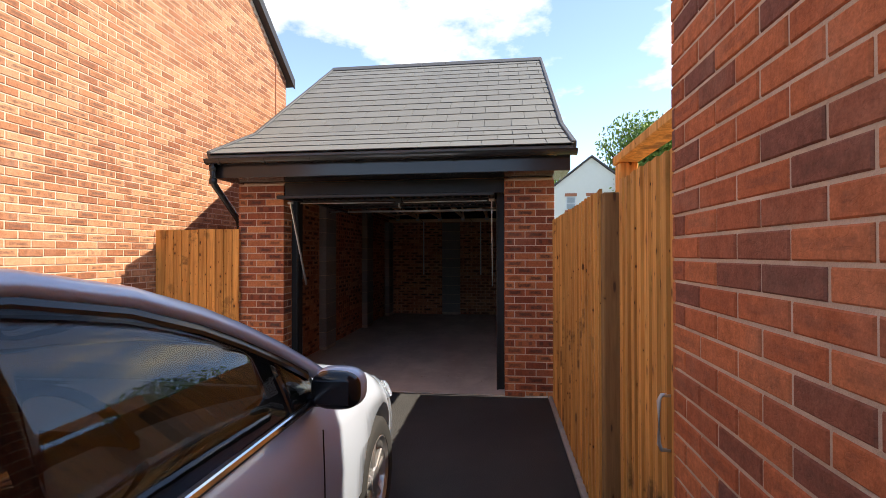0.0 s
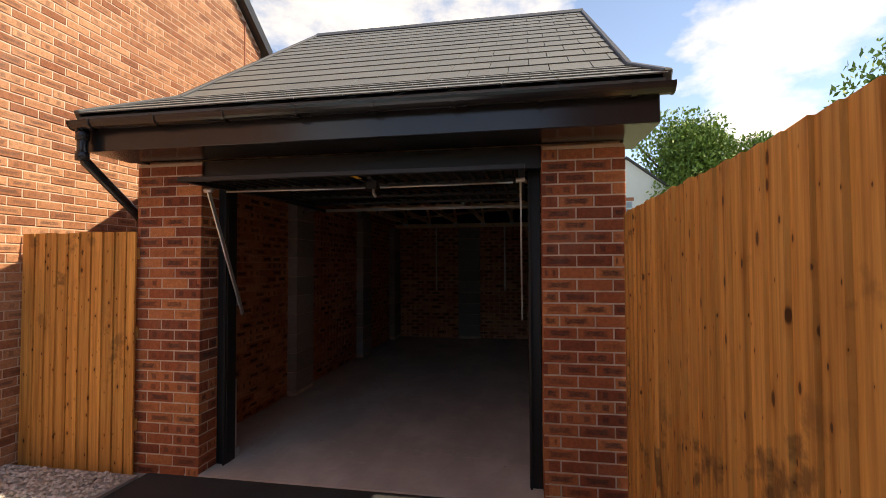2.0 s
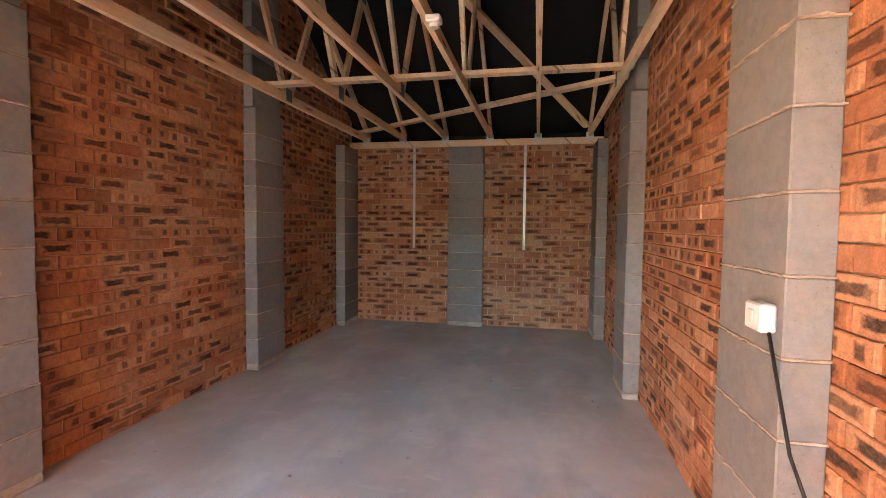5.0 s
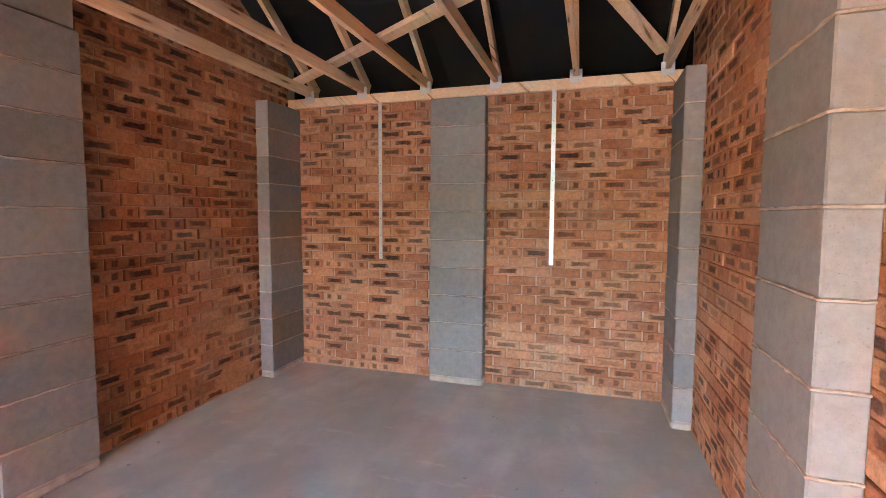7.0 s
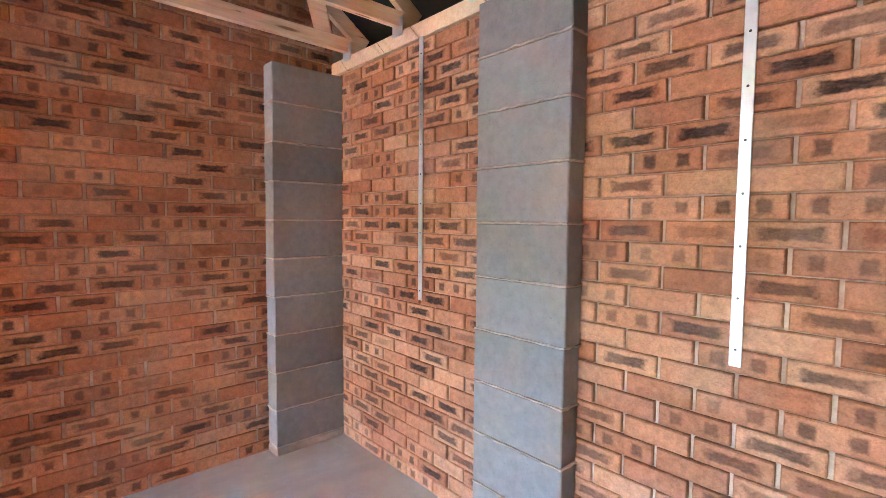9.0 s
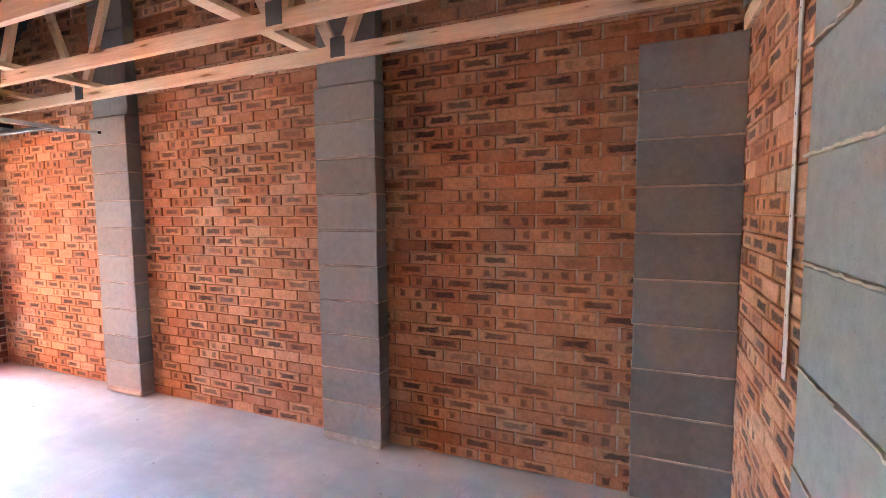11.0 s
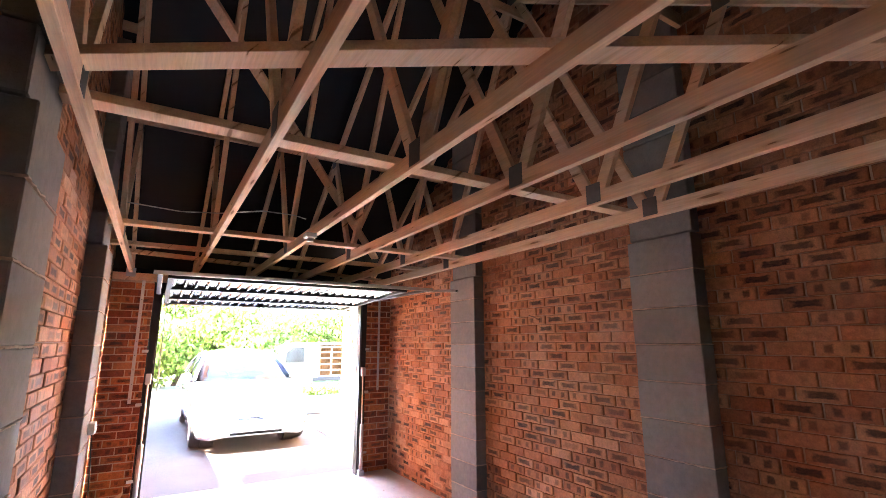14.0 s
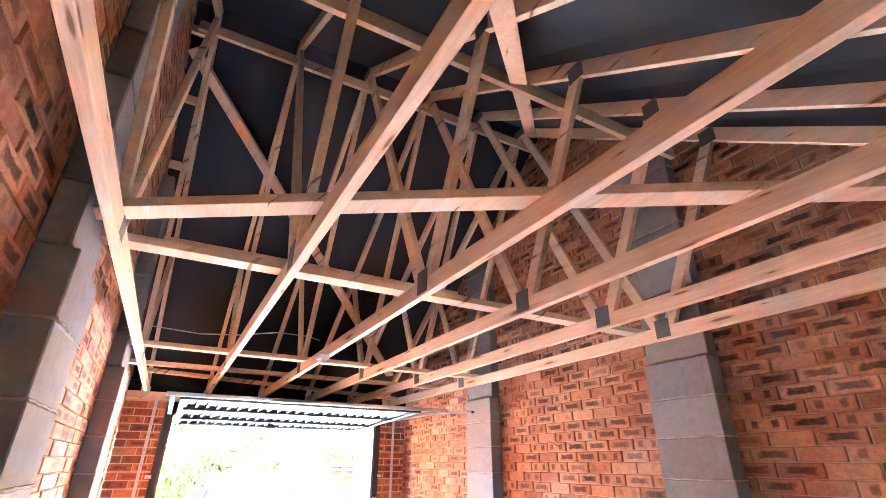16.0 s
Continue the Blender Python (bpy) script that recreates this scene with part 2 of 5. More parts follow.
def timber_material(name, a, b, knot, along=2, grey=0.0, knots_per=3.0, streaks=0.0, tone_low=0.6):
    """Sawn softwood whose grain runs along one local axis."""
    k = Mat(name)
    co = k.coord("Object")
    r = k.piece()
    shift = k.node("ShaderNodeCombineXYZ")
    for i in range(3):
        k.link(k.math("MULTIPLY", r, 37.0 + 11.0 * i), shift.inputs[i])
    add = k.node("ShaderNodeVectorMath")
    k.link(co, add.inputs[0])
    k.link(shift.outputs[0], add.inputs[1])
    stretch = [16.0, 16.0, 16.0]
    stretch[along] = 0.9
    g = k.noise(2.2, 5.0, 0.6, add.outputs[0], tuple(stretch))
    fine = k.noise(8.0, 3.0, 0.6, add.outputs[0], tuple(stretch))
    c = k.ramp(g, (0.25, a), (0.75, b))
    c = k.mix(0.4, c, k.ramp(fine, (0.3, 0.66), (0.7, 1.12)), "MULTIPLY")
    sp = k.node("ShaderNodeSeparateXYZ")
    k.link(add.outputs[0], sp.inputs[0])
    across = k.math("ADD", sp.outputs[0], sp.outputs[3 - along])
    flat = k.node("ShaderNodeCombineXYZ")
    k.link(k.math("MULTIPLY", across, 12.0), flat.inputs[0])
    k.link(k.math("MULTIPLY", sp.outputs[along], knots_per), flat.inputs[1])
    kn = k.node("ShaderNodeTexVoronoi", Scale=1.0)
    kn.voronoi_dimensions = "2D"
    k.link(flat.outputs[0], kn.inputs["Vector"])
    kd = k.math("ADD", kn.outputs["Distance"], k.math("MULTIPLY", k.math("SUBTRACT", fine, 0.5), 0.08))
    size = k.node("ShaderNodeSeparateXYZ")
    k.link(kn.outputs["Color"], size.inputs[0])
    kd = k.math("DIVIDE", kd, k.math("ADD", 0.3, k.math("MULTIPLY", k.math("POWER", size.outputs[0], 3.0), 1.3)))
    knots = k.ramp(kd, (0.055, 1.0), (0.10, 0.0))
    halo = k.ramp(kd, (0.07, 0.5), (0.26, 0.0))
    c = k.mix(halo, c, k.mix(1.0, c, (0.62, 0.5, 0.4), "MULTIPLY"))
    c = k.mix(k.math("MULTIPLY", knots, 0.9), c, knot)
    if streaks:
        thin = [22.0, 22.0, 22.0]
        thin[along] = 0.7
        st = k.noise(1.3, 4.0, 0.55, add.outputs[0], tuple(thin))
        c = k.mix(k.math("MULTIPLY", k.ramp(st, (0.46, 0.0), (0.64, 1.0)), streaks), c, k.mix(1.0, c, (0.42, 0.32, 0.24), "MULTIPLY"))
        mud = k.math("MULTIPLY", k.ramp(k.noise(4.2, 5.0, 0.62, k.world_pos()), (0.56, 0.0), (0.64, 1.0)), k.ramp(k.noise(0.9, 2.0, 0.5, k.world_pos()), (0.48, 0.0), (0.58, 0.8)))
        c = k.mix(mud, c, (0.19, 0.09, 0.035))
    tone = k.ramp(k.math("FRACT", k.math("MULTIPLY", r, 9.7)), (0.0, tone_low), (1.0, 1.0))
    c = k.mix(1.0, c, tone, "MULTIPLY")
    if grey:
        c = k.mix(k.ramp(k.noise(1.6, 4.0, 0.6, add.outputs[0]), (0.4, 0.0), (0.7, grey)), c, (0.30, 0.24, 0.17))
    k.bump(k.math("ADD", g, fine), 0.3, 0.003)
    return k.done(c, 0.72, Specular_IOR_Level=0.3)


TIMBER = timber_material("truss_timber", (0.88, 0.57, 0.345), (0.96, 0.735, 0.53), (0.27, 0.13, 0.06), 1, 0.0, 1.6, 0.0, 0.86)
FENCE = timber_material("fence_timber", (0.68, 0.30, 0.08), (0.93, 0.50, 0.15), (0.07, 0.028, 0.012), 2, 0.0, 6.0, 0.55, 0.72)
POST = timber_material("post_timber", (0.27, 0.135, 0.05), (0.42, 0.235, 0.10), (0.09, 0.04, 0.02), 2)


def plain(name, color, rough=0.5, metal=0.0, vary=0.15, scale=12.0, bump=0.1):
    k = Mat(name)
    n = k.noise(scale, 5.0, 0.6, k.world_pos())
    dim = tuple(c * (1 - vary) for c in color)
    if bump:
        k.bump(n, bump, 0.003)
    return k.done(k.mix(n, dim, color), rough, metal)


BLACK_UPVC = plain("black_upvc", (0.022, 0.022, 0.024), 0.2, 0, 0.2, 6, 0.03)
BLACK_STEEL = plain("black_steel", (0.012, 0.012, 0.013), 0.5, 0.0, 0.3, 20, 0.05)
DOOR_INNER = plain("door_inner_steel", (0.016, 0.016, 0.017), 0.2, 0.0, 0.25, 14, 0.02)
GALV = plain("galvanised_steel", (0.70, 0.71, 0.72), 0.42, 0.7, 0.3, 30, 0.1)
UNDERLAY = plain("black_underlay", (0.008, 0.008, 0.009), 0.6, 0, 0.3, 3.0, 0.2)


def slate_material():
    k = Mat("slate_tile")
    r = k.piece()
    pos = k.world_pos()
    c = k.ramp(r, (0.0, (0.118, 0.124, 0.122)), (1.0, (0.134, 0.14, 0.136)))
    n = k.noise(14.0, 6.0, 0.7, pos)
    c = k.mix(0.4, c, k.ramp(n, (0.3, 0.7), (0.7, 1.0)), "MULTIPLY")
    k.bump(n, 0.3, 0.004)
    return k.done(c, 0.62, Specular_IOR_Level=0.4)


SLATE = slate_material()


def asphalt_material():
    k = Mat("asphalt")
    pos = k.world_pos()
    n = k.noise(150.0, 4.0, 0.75, pos)
    v = k.node("ShaderNodeTexVoronoi", Scale=120.0)
    k.link(pos, v.inputs["Vector"])
    big = k.noise(1.2, 5.0, 0.6, pos)
    c = k.ramp(n, (0.3, 0.018), (0.75, 0.062))
    c = k.mix(k.ramp(big, (0.45, 0.0), (0.7, 0.55)), c, (0.062, 0.06, 0.058))
    k.bump(k.math("ADD", v.outputs["Distance"], n), 0.6, 0.006)
    return k.done(c, 0.8, Specular_IOR_Level=0.3)


ASPHALT = asphalt_material()
PAVING = plain("edging_concrete", (0.42, 0.40, 0.37), 0.9, 0, 0.4, 20, 0.3)
GRASS_GROUND = plain("verge_ground", (0.19, 0.20, 0.10), 0.95, 0, 0.6, 2.0, 0.3)
RENDER_WHITE = plain("white_render", (0.78, 0.76, 0.70), 0.9, 0, 0.08, 5, 0.1)


# ---- mesh helpers ----
def mesh_from(name, verts, faces, uvs=None):
    me = bpy.data.meshes.new(name)
    me.from_pydata(verts, [], faces)
    if uvs is not None:
        layer = me.uv_layers.new(name="piece")
        layer.data.foreach_set("uv", [c for p in uvs for c in p])
    me.update()
    return me


def box_bm(x0, x1, y0, y1, z0, z1, bevel=0.0, bm=None):
    bm = bm or bmesh.new()
    made = bmesh.ops.create_cube(bm, size=1.0)["verts"]
    for v in made:
        v.co = Vector((x0 + (v.co.x + 0.5) * (x1 - x0), y0 + (v.co.y + 0.5) * (y1 - y0), z0 + (v.co.z + 0.5) * (z1 - z0)))
    if bevel:
        edges = list({e for v in made for e in v.link_edges})
        bmesh.ops.bevel(bm, geom=edges, offset=bevel, segments=1, affect="EDGES")
    return bm


def tube_bm(points, radius, sides=10, bm=None, caps=True):
    """A round bar through the points."""
    bm = bm or bmesh.new()
    rings = []
    for i, p in enumerate(points):
        p = Vector(p)
        d = Vector(points[min(i + 1, len(points) - 1)]) - Vector(points[max(i - 1, 0)])
        q = d.to_track_quat("Z", "Y")
        rings.append([bm.verts.new(p + q @ Vector((radius * math.cos(a), radius * math.sin(a), 0))) for a in (2 * math.pi * j / sides for j in range(sides))])
    for a, b in zip(rings, rings[1:]):
        for j in range(sides):
            bm.faces.new((a[j], a[(j + 1) % sides], b[(j + 1) % sides], b[j]))
    if caps:
        bm.faces.new(rings[0][::-1])
        bm.faces.new(rings[-1])
    return bm


def beam_bm(a, b, w, h, bm=None, bevel=0.002):
    """A sawn bar from a to b: w wide sideways, h high."""
    a, b = Vector(a), Vector(b)
    d = (b - a)
    y = d.normalized()
    side = y.cross(Vector((0, 0, 1)))
    side = side.normalized() if side.length > 1e-4 else Vector((1, 0, 0))
    up = side.cross(y)
    out = bm or bmesh.new()
    tmp = box_bm(-w / 2, w / 2, 0, d.length, -h / 2, h / 2, bevel)
    m = Matrix((side, y, up)).transposed().to_4x4()
    m.translation = a
    tmp.transform(m)
    me = bpy.data.meshes.new("tmp")
    tmp.to_mesh(me)
    tmp.free()
    out.from_mesh(me)
    bpy.data.meshes.remove(me)
    return out


def prism_bm(poly, axis, a, b):
    """A closed prism: poly in the two other axes, drawn out along axis from a to b."""
    bm = bmesh.new()

    def at(p, q):
        c = list(p)
        c.insert(axis, q)
        return bm.verts.new(c)
    r0, r1 = [at(p, a) for p in poly], [at(p, b) for p in poly]
    n = len(poly)
    for i in range(n):
        bm.faces.new((r0[i], r0[(i + 1) % n], r1[(i + 1) % n], r1[i]))
    bm.faces.new(r0[::-1])
    bm.faces.new(r1)
    bmesh.ops.recalc_face_normals(bm, faces=bm.faces)
    return bm


def finish(name, bm, material, smooth=False):
    me = bpy.data.meshes.new(name)
    bm.to_mesh(me)
    bm.free()
    if smooth:
        me.polygons.foreach_set("use_smooth", [True] * len(me.polygons))
    me.materials.append(material)
    return new(name, me)


def thing(name, bm, material, label, category, group="", kind="", smooth=False):
    return tagged(finish(name, bm, material, smooth), label, category, group, kind)


def holder(name, label, category, at=(0, 0, 0), group="", kind=""):
    e = new(name)
    e.location = at
    e.empty_display_size = 0.1
    return tagged(e, label, category, group, kind)


def part(name, bm, material, parent, label="", smooth=False):
    """One mesh object under a thing or a part; its mesh is given in the parent's own space."""
    ob = finish(name, bm, material, smooth)
    ob.parent = parent
    return tagged(ob, label)


def structure(name, bm, material, label, category="wall"):
    return thing(name, bm, material, label, category, kind="structure")


# a piece: a slab whose front looks to local -y, with its own picture square over the front
def slab_data(w, d, h, chamfer=0.004):
    c = chamfer
    v = [(0, d, 0), (w, d, 0), (w, d, h), (0, d, h), (0, c, 0), (w, c, 0), (w, c, h), (0, c, h), (c, 0, c), (w - c, 0, c), (w - c, 0, h - c), (c, 0, h - c)]
    f = [(8, 9, 10, 11), (4, 5, 9, 8), (5, 6, 10, 9), (6, 7, 11, 10), (7, 4, 8, 11), (0, 1, 5, 4), (1, 2, 6, 5), (2, 3, 7, 6), (3, 0, 4, 7)]
    uv = [(v[i][0] / w, v[i][2] / h) for q in f for i in q]
    return v, f, uv


SLABS = {}


def slab_mesh(name, w, d, h, material, chamfer=0.004):
    key = (name, round(w, 3), round(d, 3), round(h, 3), material.name)
    if key not in SLABS:
        me = mesh_from(name, *slab_data(w, d, h, chamfer))
        me.materials.append(material)
        SLABS[key] = me
    return SLABS[key]


def lay_pieces(parent, name, rects, place, depth, material, single, rest_label, chamfer=0.004, jitter=0.0015):
    """Pieces on a face. rects: (u, v, w, h); place: pose of the face, u along x, outward along -y.
    Those for which single(u, v) holds (300 at most) are objects of their own, the others one joined mesh."""
    rnd = random.Random(len(rects) * 7 + int(abs(place.translation.x) * 100))
    verts, faces, uvs, count = [], [], [], 0
    for u, v, w, h in rects:
        out = rnd.uniform(-jitter, jitter)
        tilt = rnd.uniform(-0.004, 0.004)
        m = place @ Matrix.Translation((u, -out, v)) @ Matrix.Rotation(tilt, 4, "Y")
        if count < 300 and single(u + w / 2, v + h / 2):
            ob = new(name, slab_mesh(name, w, depth, h, material, chamfer))
            ob.parent = parent
            ob.matrix_basis = m
            count += 1
        else:
            sv, sf, su = slab_data(w, depth, h, chamfer)
            n = len(verts)
            verts += [tuple(m @ Vector(p)) for p in sv]
            faces += [tuple(i + n for i in q) for q in sf]
            uvs += su
    if verts:
        me = mesh_from(name + "work", verts, faces, uvs)
        me.materials.append(material)
        ob = tagged(new(name + "work", me), rest_label, kind="stuff")
        ob.parent = parent


def bond(length, height, keep=None, start=0, bl=0.215, bh=0.065, joint=0.010, bed=0.010):
    """Stretcher bond: the rectangles of the bricks of a face."""
    out, k = [], 0
    pitch = bl + joint
    while k * (bh + bed) < height - 0.02:
        v = k * (bh + bed) + bed / 2
        h = min(bh, height - v)
        u = -pitch / 2 if (k + start) % 2 else 0.0
        while u < length - 0.02:
            a, b = max(u, 0.0), min(u + bl, length)
            if b - a > 0.03 and (keep is None or keep((a + b) / 2, v + h / 2)):
                out.append((round(a, 4), round(v, 4), round(b - a, 4), round(h, 4)))
            u += pitch
        k += 1
    return out


# ---- the garage: sizes ----
XL, XR = -0.07, 3.225          # inner faces of the side walls
OL, OR = -0.235, 3.355        # outer faces
YF, YB = 0.215, 6.69          # inner faces of front and back
OB = 6.80
PL, PR = 0.317, 2.825         # opening
PIER_L, PIER_R = 0.05, 3.105   # faces of the block piers
TOP = 2.33                    # head of the brick piers, underside of plates
PLATE = 2.41
RIDGE_Y, RIDGE_Z = 3.40, 5.00
EAVE_Y, EAVE_Z = -0.42, 2.60
KINK_Y, KINK_Z = 0.55, 3.05    # the slope flattens towards the eaves
SLOPE = math.atan2(RIDGE_Z - KINK_Z, RIDGE_Y - KINK_Y)
FLARE = math.atan2(KINK_Z - EAVE_Z, KINK_Y - EAVE_Y)
RAFTER_Z, RAFTER_TAN = 4.78, 0.70   # underside of the rafters under the ridge, and their fall


def roof_top(y):
    """Height of the roof's outer face at a distance from the front."""
    d = RIDGE_Y - abs(y - RIDGE_Y)
    if d > KINK_Y:
        return KINK_Z + (d - KINK_Y) * math.tan(SLOPE)
    return KINK_Z + (d - KINK_Y) * math.tan(FLARE)


def roof_under(y):
    return roof_top(y) - 0.06


def rafter_under(y):
    return RAFTER_Z - abs(y - RIDGE_Y) * RAFTER_TAN


# floor and ground
structure("floor", box_bm(OL, OR, 0.0, OB, -0.15, 0.0), CONCRETE, "dusty pale grey concrete garage floor slab", "floor")
structure("ground", box_bm(-600, 600, -600, 600, -0.6, -0.06), GRASS_GROUND, "rough green ground around the plot", "ground")
structure("road", box_bm(-40, 9.0, -13.2, -5.601, -0.3, -0.025), ASPHALT, "dark grey asphalt street past the drive", "road")
structure("driveway", box_bm(-0.1, 3.28, -5.6, -0.002, -0.3, -0.012), ASPHALT, "new black asphalt driveway before the garage", "driveway")


# side walls with gables
def gable(name, x0, x1, label):
    poly = [(YF + 0.002, -0.1), (OB, -0.1), (OB, roof_under(OB)), (2 * RIDGE_Y - KINK_Y, KINK_Z - 0.06), (RIDGE_Y, roof_under(RIDGE_Y)), (KINK_Y, KINK_Z - 0.06), (YF + 0.002, roof_under(YF))]
    return structure(name, prism_bm(poly, 0, x0, x1), MORTAR_IN, label)


wall_left = gable("wall_left", OL + 0.005, XL - 0.016, "bare red brick garage side wall with mortar smears")
wall_right = gable("wall_right", XR + 0.016, OR - 0.005, "bare orange brick garage side wall with gable")
wall_back = structure("wall_back", box_bm(XL - 0.006, XR + 0.006, YB + 0.016, OB, -0.1, TOP), MORTAR_IN, "bare brick back wall of the garage")
wall_front_left = structure("wall_front_left", box_bm(OL + 0.005, PL - 0.005, 0.005, YF - 0.005, -0.1, TOP), MORTAR_OUT, "red brick pier beside the garage opening")
wall_front_right = structure("wall_front_right", box_bm(PR + 0.005, OR - 0.005, 0.005, YF - 0.005, -0.1, TOP), MORTAR_OUT, "red brick pier beside the garage opening")

# timber plates on the brickwork
structure("wall_plate_back", box_bm(XL, XR, YB - 0.012, OB - 0.02, TOP, PLATE, 0.003), TIMBER, "sawn softwood wall plate on the back wall", "wall plate")
structure("wall_plate_front", box_bm(OL + 0.01, OR - 0.01, 0.10, YF + 0.03, TOP + 0.003, PLATE, 0.003), TIMBER, "sawn softwood wall plate over the garage opening", "wall plate")


# ---- block piers on the walls ----
def joint_bm(width, depth, z, rnd):
    """An uneven bead of mortar round the three open sides of a pier, at height z."""
    n, m = 18, 4
    path = [(-0.001, depth * (1 - k / m)) for k in range(m)] + [(width * k / n, 0.0) for k in range(n + 1)] + [(width + 0.001, depth * (k + 1) / m) for k in range(m)]
    bm = bmesh.new()
    rows = []
    for k, (x, y) in enumerate(path):
        out = max(0.0, rnd.gauss(0.001, 0.0035)) + 0.0016
        up, low = rnd.uniform(0.003, 0.0065), rnd.uniform(0.003, 0.0065)
        dx, dy = (-1, 0) if k < m else ((0, -1) if k <= m + n else (1, 0))
        mid = rnd.uniform(-0.002, 0.002)
        rows.append([bm.verts.new((x - dx * 0.02, y - dy * 0.02, z + up)), bm.verts.new((x + dx * out, y + dy * out, z + up * 0.6 + mid)), bm.verts.new((x + dx * out, y + dy * out, z - low * 0.6 + mid)), bm.verts.new((x - dx * 0.02, y - dy * 0.02, z - low))])
    for a, b in zip(rows, rows[1:]):
        for i in range(3):
            bm.faces.new((a[i], b[i], b[i + 1], a[i + 1]))
    bmesh.ops.recalc_face_normals(bm, faces=bm.faces)
    return bm


def block_pier(name, u0, place, depth, label, upper=0.0, width=0.45):
    """A pier of concrete blocks, one a course, on a mortar base; above the step it may go on, set back."""
    p = holder(name, label, "pier", kind="structure")
    p.matrix_basis = place @ Matrix.Translation((u0, 0, 0))
    rnd = random.Random(int(u0 * 100) + len(name))
    part("base", box_bm(-0.004, width + 0.004, -0.003, depth, 0.0, 0.055, 0.012), MORTAR_BASE, p, "rough mortar base")
    part("core", box_bm(0.006, width - 0.006, 0.005, depth, 0.04, 2.30), MORTAR_BASE, p)
    for i in range(10):
        z = 0.057 + i * 0.2255
        d, s = rnd.uniform(-0.002, 0.002), rnd.uniform(-0.003, 0.003)
        b = part("block", box_bm(s, width + s, d, depth, z, z + 0.2205, 0.005), BLOCK, p)
        if i:
            part("mortar_joint", joint_bm(width, depth, z - 0.0025, rnd), JOINT, p, "ragged squeezed mortar joint")
    if upper:
        z = 2.318
        while z < upper:
            b = part("block", box_bm(0.004, width - 0.004, 0.03, depth, z, min(z + 0.217, upper), 0.006), BLOCK, p)
            z += 0.2255
    return p


D = 0.12
left_face, right_face, back_face = pose(PIER_L, 0, 0, 0, 0, 90), pose(PIER_R, 0, 0, 0, 0, -90), pose(0, YB - 0.1, 0)
PIER = "grey concrete block pier with mortar joints on the garage wall"
for y, up in ((2.025, 3.98), (4.32, 4.2)):
    block_pier("wall_pier", y, left_face, D, PIER, min(up, roof_under(y) - 0.12, roof_under(y + 0.45) - 0.12))
    block_pier("wall_pier", -(y + 0.45), right_face, D, PIER, min(up, roof_under(y) - 0.12, roof_under(y + 0.45) - 0.12))
block_pier("wall_pier", 6.235, left_face, D, "grey concrete block pier in the corner of the garage")
block_pier("wall_pier", -6.685, right_face, D, "grey concrete block pier in the corner of the garage")
block_pier("wall_pier", 1.322, back_face, 0.1, "grey concrete block pier in the middle of the back wall")

# ---- roof trusses ----
NAIL = plain("nail_plate", (0.20, 0.19, 0.18), 0.5, 0.7, 0.3, 40, 0.2)


def roof_truss(x):
    t = holder("roof_truss", "sawn softwood fink roof truss with nail plates", "roof truss", (x, 0, 0), "row of roof trusses")
    w, h = 0.036, 0.08
    zc = PLATE + h / 2
    y0, y1 = 0.02, OB - 0.04
    part("bottom_chord", beam_bm((0, y0, zc), (0, y1, zc), w, h), TIMBER, t)
    top = Vector((0, RIDGE_Y, RAFTER_Z + 0.052))
    for s in (-1, 1):
        end = Vector((0, RIDGE_Y + s * 3.37, RAFTER_Z + 0.052 - 3.37 * RAFTER_TAN))
        part("rafter", beam_bm(end, top, w, 0.085), TIMBER, t)
        third = Vector((0, RIDGE_Y + s * 1.22, PLATE + h))
        mid = Vector((0, RIDGE_Y + s * 1.78, RAFTER_Z + 0.03 - 1.78 * RAFTER_TAN))
        part("web", beam_bm(third + Vector((0, s * 0.03, -0.03)), mid, w * 0.97, 0.07), TIMBER, t)
        part("web", beam_bm(third - Vector((0, s * 0.03, 0.03)), top - Vector((0, -s * 0.04, 0.05)), w * 0.97, 0.07), TIMBER, t)
        for side in (-1, 1):
            part("nail_plate", box_bm(side * 0.0185 - 0.0012, side * 0.0185 + 0.0012, third.y - 0.05, third.y + 0.05, PLATE + 0.012, PLATE + 0.125), NAIL, t, "dull pressed steel nail plate")
            part("nail_plate", box_bm(side * 0.0185 - 0.0012, side * 0.0185 + 0.0012, mid.y - 0.05, mid.y + 0.05, mid.z - 0.05, mid.z + 0.05), NAIL, t, "dull pressed steel nail plate")
    for side in (-1, 1):
        part("nail_plate", box_bm(side * 0.0185 - 0.0012, side * 0.0185 + 0.0012, RIDGE_Y - 0.08, RIDGE_Y + 0.08, top.z - 0.06, top.z + 0.03), NAIL, t, "dull pressed steel nail plate")
    for y in (YB - 0.03, YF + 0.05):
        part("truss_clip", box_bm(-0.045, 0.045, y - 0.018, y - 0.015, PLATE - 0.045, PLATE + 0.05, 0.001), GALV, t, "galvanised truss clip")
    return t


TRUSSES = (0.18, 0.69, 1.26, 1.84, 2.44, 3.06)
truss = roof_truss(TRUSSES[0])
for x in TRUSSES[1:]:
    copy_thing(truss, Matrix.Translation((x, 0, 0)))
ZB = PLATE + 0.08 + 0.018


def brace(name, a, b, w, h, label):
    return thing(name, beam_bm(a, b, w, h), TIMBER, label, "timber brace")


